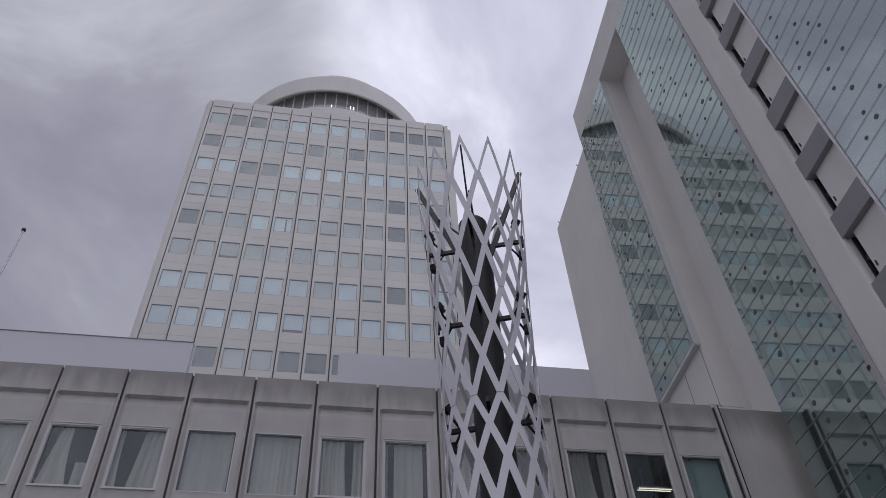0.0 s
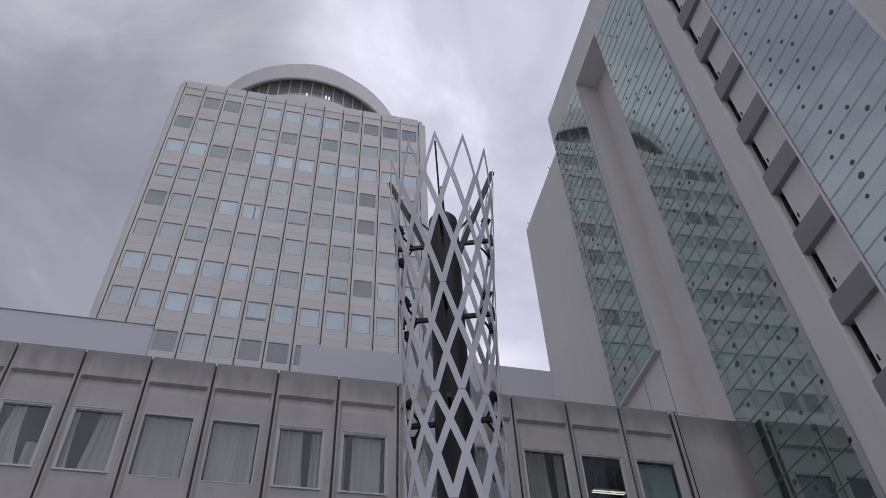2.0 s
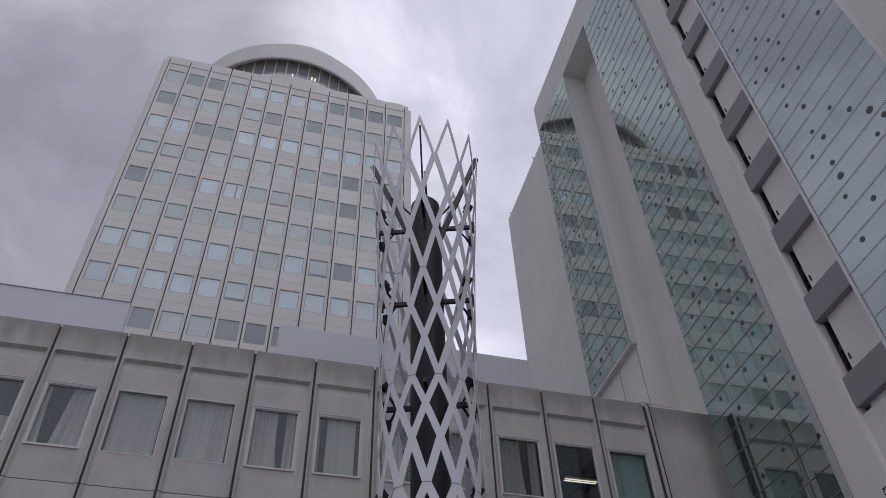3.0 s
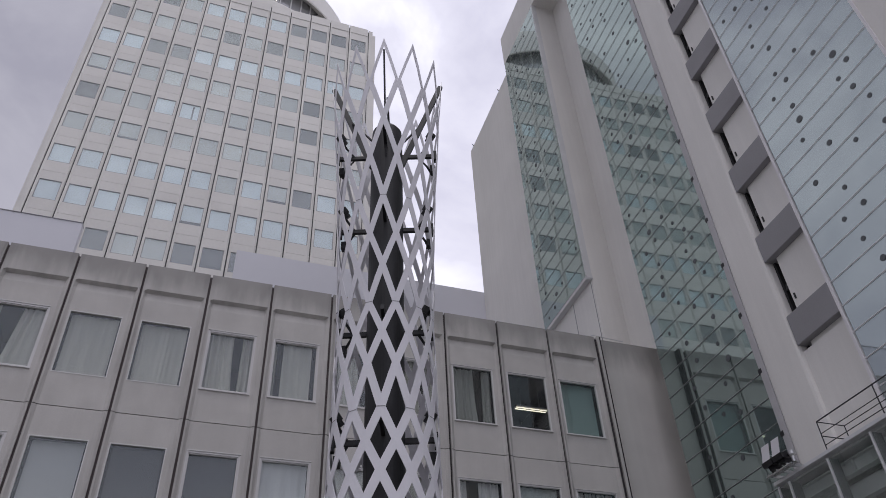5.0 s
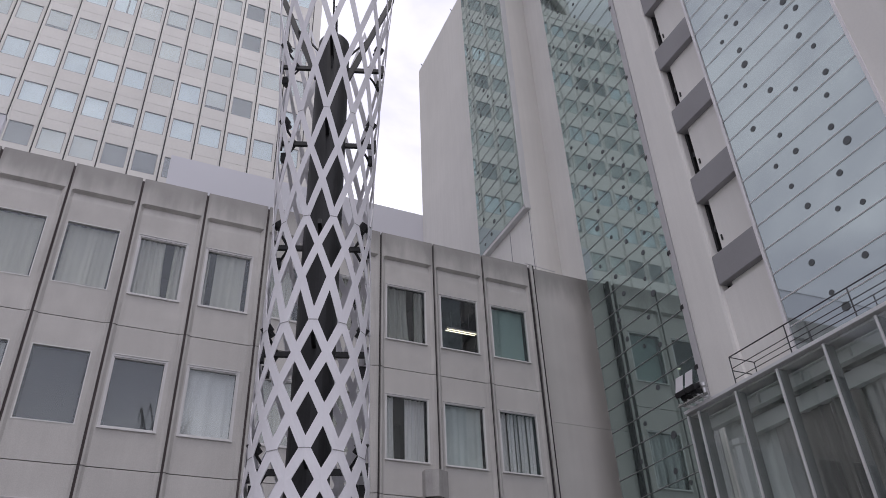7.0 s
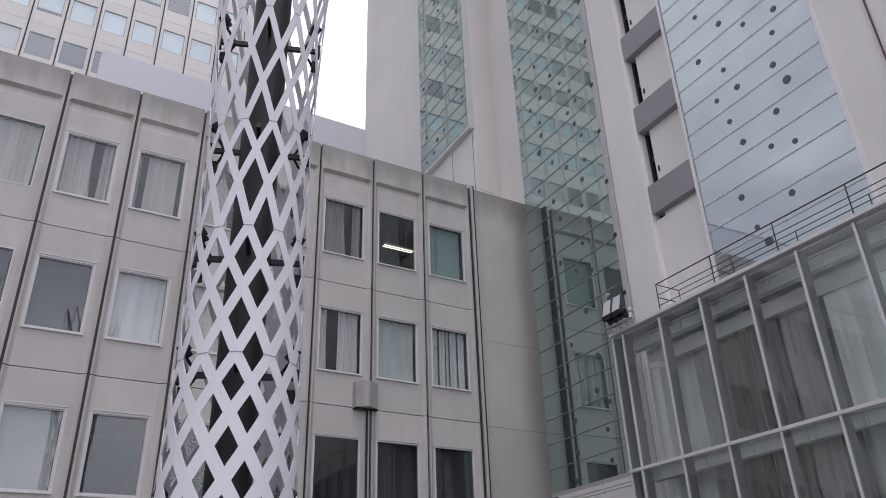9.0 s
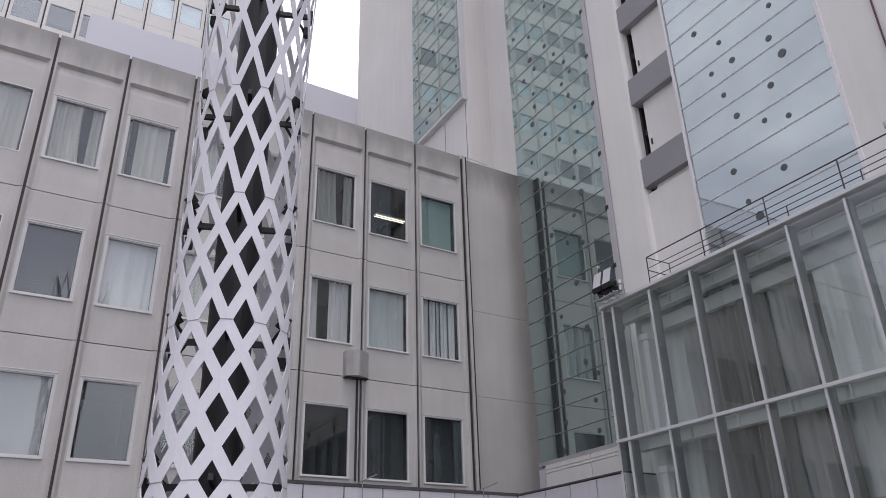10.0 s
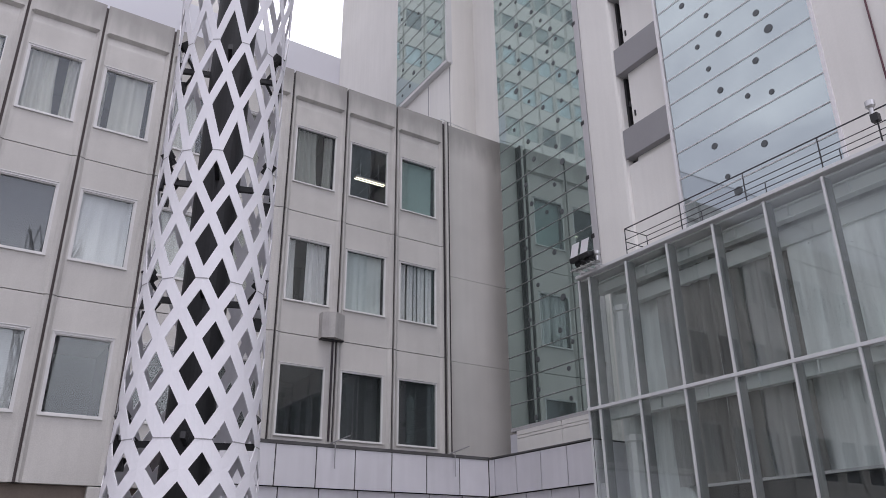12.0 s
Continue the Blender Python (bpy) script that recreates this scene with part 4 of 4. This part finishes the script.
# ---- fluorescent fitting seen through a window ----
fit = thing("ceiling_light", "lit twin-tube fluorescent office light", "ceiling light")
fx, fy, fz = 9.65, Y0 + 0.8, 13.22
part("housing", boxes("housing", (fx, fx + 1.1, fy - 0.10, fy + 0.10, fz, fz + 0.04)), GREYBEAM, fit)
for dx in (0.2, 0.85):
    part("hanger", tube("hanger", [(fx + dx, fy, fz + 0.03), (fx + dx, fy, 13.92)], 0.008, 6), GREYBEAM, fit)
for dy in (-0.055, 0.055):
    part("tube", tube("tube", [(fx + 0.02, fy + dy, fz - 0.03), (fx + 1.08, fy + dy, fz - 0.03)], 0.016, 8), TUBE, fit, "lit fluorescent tube")

# ---- glazed annex ----
AZ1, ATR = 8.265, 4.984
annex = thing("glazed_annex", "flat-roofed glazed annex with grey steel mullions", "glass annex", "structure")
my = [13.179, 12.822] + [11.6 - 1.2267 * q for q in range(12)]
flange = bevelled("mullion", 0.006, (BX - 0.012, BX + 0.03, -0.024, 0.024, 0, AZ1 - 0.1))
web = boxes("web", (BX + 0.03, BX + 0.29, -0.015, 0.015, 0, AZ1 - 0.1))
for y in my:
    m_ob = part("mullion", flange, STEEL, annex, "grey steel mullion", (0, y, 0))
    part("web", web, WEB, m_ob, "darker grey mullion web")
for z in (ATR, 1.95):
    part("transom", bevelled("transom", 0.008, (BX - 0.035, BX + 0.1, my[-1], my[0] + 0.03, z - 0.036, z + 0.036)), STEEL, annex)
part("roof_edge", bevelled("roof_edge", 0.01, (BX - 0.045, BX + 0.12, my[-1], my[0] + 0.06, AZ1 - 0.05, AZ1 + 0.03)), STEEL, annex)
part("roof_slab", boxes("roof_slab", (BX + 0.121, 13.75, my[-1], my[0] + 0.04, AZ1 - 0.10, AZ1)), SOFFIT, annex)
for a, b in zip(my, my[1:]):
    for z0, z1 in ((0.05, 1.9), (2.0, ATR - 0.05), (ATR + 0.05, AZ1 - 0.1)):
        p = part("pane", boxes("pane", (BX + 0.032, BX + 0.042, b + 0.028, a - 0.028, z0, z1)), BOXGLASS, annex)
        p.visible_shadow = False
# the glazed return at the end
for z0, z1 in ((0.05, 1.9), (2.0, ATR - 0.05), (ATR + 0.05, AZ1 - 0.1)):
    part("pane", boxes("pane", (BX + 0.06, 13.69, my[0] + 0.012, my[0] + 0.022, z0, z1)), BOXGLASS, annex).visible_shadow = False
part("mullion", bevelled("mullion", 0.006, (13.2, 13.24, my[0] - 0.03, my[0] + 0.03, 0, AZ1 - 0.1)), STEEL, annex)
# the floor and the roof are each carried on an I-beam with stiffeners and a boxed beam
for top in (ATR + 0.06, AZ1 - 0.16):
    ibeam = part("edge_beam", boxes("edge_beam", (BX + 0.36, BX + 0.56, my[-1], 12.95, top - 0.03, top), (BX + 0.45, BX + 0.47, my[-1], 12.95, top - 0.27, top - 0.03),
                                    (BX + 0.36, BX + 0.56, my[-1], 12.95, top - 0.30, top - 0.27)), BEAM, annex, "pale green-grey steel I-beam")
    for y in my[2:]:
        part("stiffener", boxes("stiffener", (BX + 0.37, BX + 0.45, y - 0.24, y - 0.22, top - 0.27, top - 0.03)), BEAM, ibeam)
    if top > ATR + 1:
        part("box_beam", bevelled("box_beam", 0.01, (BX + 0.66, BX + 0.86, my[-1], 12.75, top - 0.70, top - 0.37)), BEAM, annex, "pale green-grey boxed beam")
part("upper_floor", boxes("upper_floor", (BX + 0.57, 13.70, my[-1], 13.0, ATR - 0.09, ATR + 0.03)), SOFFIT, annex)
part("ceiling_board", boxes("ceiling_board", (BX + 0.87, 13.68, my[-1], 12.7, AZ1 - 0.45, AZ1 - 0.41)), SOFFIT, annex)
for y in (12.42, 4.9, -0.9):
    for z0, z1 in ((0, ATR - 0.64), (ATR + 0.05, AZ1 - 0.87)):
        part("column", lathe("column", [(0, z0), (0.17, z0), (0.17, z1 - 0.16), (0.215, z1 - 0.13), (0.215, z1), (0, z1)], 8, BX + 0.62, y), COLUMN, annex, "white eight-sided column with a capital")
    part("tie_rod", tube("tie_rod", [(BX + 0.40, y - 0.40, ATR), (BX + 0.40, y - 0.40, AZ1 - 0.6)], 0.015, 8), COLUMN, annex, "thin white rod")


part("back_wall", boxes("back_wall", (13.70, 13.76, my[-1], 13.14, 0, AZ1 - 0.13)), ANNEXWALL, annex, "pale grey-green inner wall")
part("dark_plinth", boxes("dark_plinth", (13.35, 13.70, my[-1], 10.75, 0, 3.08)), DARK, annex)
part("inner_sill", boxes("inner_sill", (13.26, 13.70, my[-1], 10.75, 3.08, 3.13)), SOFFIT, annex)


def drape(y0, y1, z0, z1, x, waves, mat, label, deep=0.05):
    v, f, n = [], [], 96
    for k in range(n + 1):
        u = k / n
        xx = x + deep * math.sin(u * waves * 2 * math.pi) + 0.03 * math.sin(u * waves * 3.7 + 0.8)
        yy = y0 + (y1 - y0) * u
        v += [(xx, yy, z1), (xx * 0.5 + x * 0.5, yy + 0.03 * math.sin(7 * u), (z0 + z1) / 2), (xx, yy - 0.02, z0)]
    for k in range(n):
        f += [(3 * k, 3 * k + 1, 3 * k + 4, 3 * k + 3), (3 * k + 1, 3 * k + 2, 3 * k + 5, 3 * k + 4)]
    ob = part("drape", raw("drape", v, f, True), mat)
    return tagged(ob, label, "curtain", "annex drapes")


for z0, z1 in ((3.15, ATR - 0.1), (ATR + 0.04, AZ1 - 0.46)):
    drape(10.78, 11.52, z0, z1, 13.52, 2.5, DRAPEPALE, "paler grey drape hanging inside the glazed annex", 0.03)
    drape(10.02, 10.76, z0, z1, 13.47, 3, DRAPE, "brown-grey drape hanging inside the glazed annex", 0.04)
    drape(9.20, 10.00, z0, z1, 13.44, 3.4, DRAPE, "brown-grey drape hanging inside the glazed annex")
    drape(8.52, 9.18, z0, z1, 13.50, 2, DRAPEPALE, "paler grey drape hanging inside the glazed annex", 0.03)
    drape(8.10, 8.50, z0, z1, 13.46, 1.6, DRAPE, "brown-grey drape hanging inside the glazed annex", 0.03)
drng = random.Random(3)
speck = disc_x("speck", 0.008, 6)
board = part("dotted_panel", boxes("dotted_panel", (13.40, 13.43, 4.6, 8.06, ATR + 0.04, AZ1 - 0.46)), ANNEXWALL)
tagged(board, "pale inner panel scattered with small dark dots", "panel")
for q in range(190):
    part("speck", speck, GREYBEAM, board, "", (13.398, drng.uniform(4.7, 7.98), drng.uniform(ATR + 0.1, AZ1 - 0.9)))


# ---- railing and lamps on the annex roof ----
rail = thing("roof_railing", "thin dark steel railing along the annex roof", "railing")
RXX = BX + 0.12
RY = 11.618
for z in (0.75, 0.47, 0.21):
    part("rail", tube("rail", [(RXX, -3, AZ1 + z), (RXX, RY, AZ1 + z)], 0.015 if z > 0.7 else 0.010, 6), DARKRAIL, rail)
for q in range(9):
    part("post", tube("post", [(RXX, RY - q * 1.645, AZ1), (RXX, RY - q * 1.645, AZ1 + 0.75)], 0.014, 6), DARKRAIL, rail)
for z in (0.75, 0.42):
    part("rail", tube("rail", [(RXX, RY, AZ1 + z), (RXX + 0.75, RY, AZ1 + z)], 0.012, 6), DARKRAIL, rail)
    part("rail", tube("rail", [(RXX + 0.75, RY, AZ1 + z), (RXX + 0.75, -3, AZ1 + z)], 0.010, 6), DARKRAIL, rail)
for q in range(6):
    part("post", tube("post", [(RXX + 0.75, RY - q * 1.645, AZ1), (RXX + 0.75, RY - q * 1.645, AZ1 + 0.75)], 0.012, 6), DARKRAIL, rail)

flood = thing("floodlights", "pair of black floodlights with white shields on a steel bracket", "floodlight")
for y in (12.86, 12.52):
    lamp = part("lamp_body", bar("lamp_body", (BX - 0.40, y, AZ1 + 0.28), (BX + 0.00, y, AZ1 + 0.38), 0.31, 0.12), BLACK, flood)
    part("shield", bar("shield", (BX - 0.40, y, AZ1 + 0.34), (BX - 0.30, y, AZ1 + 0.73), 0.25, 0.010), TILE, lamp, "white metal shield")
    part("fin_block", boxes("fin_block", (BX - 0.30, BX - 0.08, y - 0.09, y + 0.09, AZ1 + 0.16, AZ1 + 0.25)), BLACK, lamp)
for x, z in ((-0.34, 0.04), (-0.16, 0.08)):
    part("bracket", tube("bracket", [(BX + x, 13.06, AZ1 + z), (BX + x, 12.22, AZ1 + z)], 0.022, 8), SILVER, flood)
for y in (12.98, 12.69, 12.36):
    part("yoke", boxes("yoke", (BX - 0.36, BX + 0.1, y - 0.016, y + 0.016, AZ1 + 0.03, AZ1 + 0.09)), SILVER, flood)
    part("stem", tube("stem", [(BX - 0.2, y, AZ1 + 0.08), (BX - 0.2, y, AZ1 + 0.22)], 0.02, 8), BLACK, flood)
part("lens_hood", lathe("lens_hood", [(0.04, AZ1 + 0.1), (0.045, AZ1 + 0.22), (0.075, AZ1 + 0.26), (0.085, AZ1 + 0.34), (0.07, AZ1 + 0.34)], 16, BX - 0.2, 12.27), SILVER, flood)

spot = thing("spot_light", "silver spotlight on a black bracket by the railing", "spotlight")
SY = 5.62
part("housing", lathe("housing", [(0, AZ1 + 0.66), (0.035, AZ1 + 0.66), (0.045, AZ1 + 0.80), (0.085, AZ1 + 0.85), (0.085, AZ1 + 0.95), (0.07, AZ1 + 0.95)], 16, RXX, SY), SILVER, spot)
part("bracket", boxes("bracket", (RXX - 0.06, RXX + 0.06, SY - 0.10, SY + 0.03, AZ1 + 0.52, AZ1 + 0.67)), BLACK, spot)
part("post", tube("post", [(RXX, SY - 0.05, AZ1), (RXX, SY - 0.05, AZ1 + 0.55)], 0.014, 6), BLACK, spot)
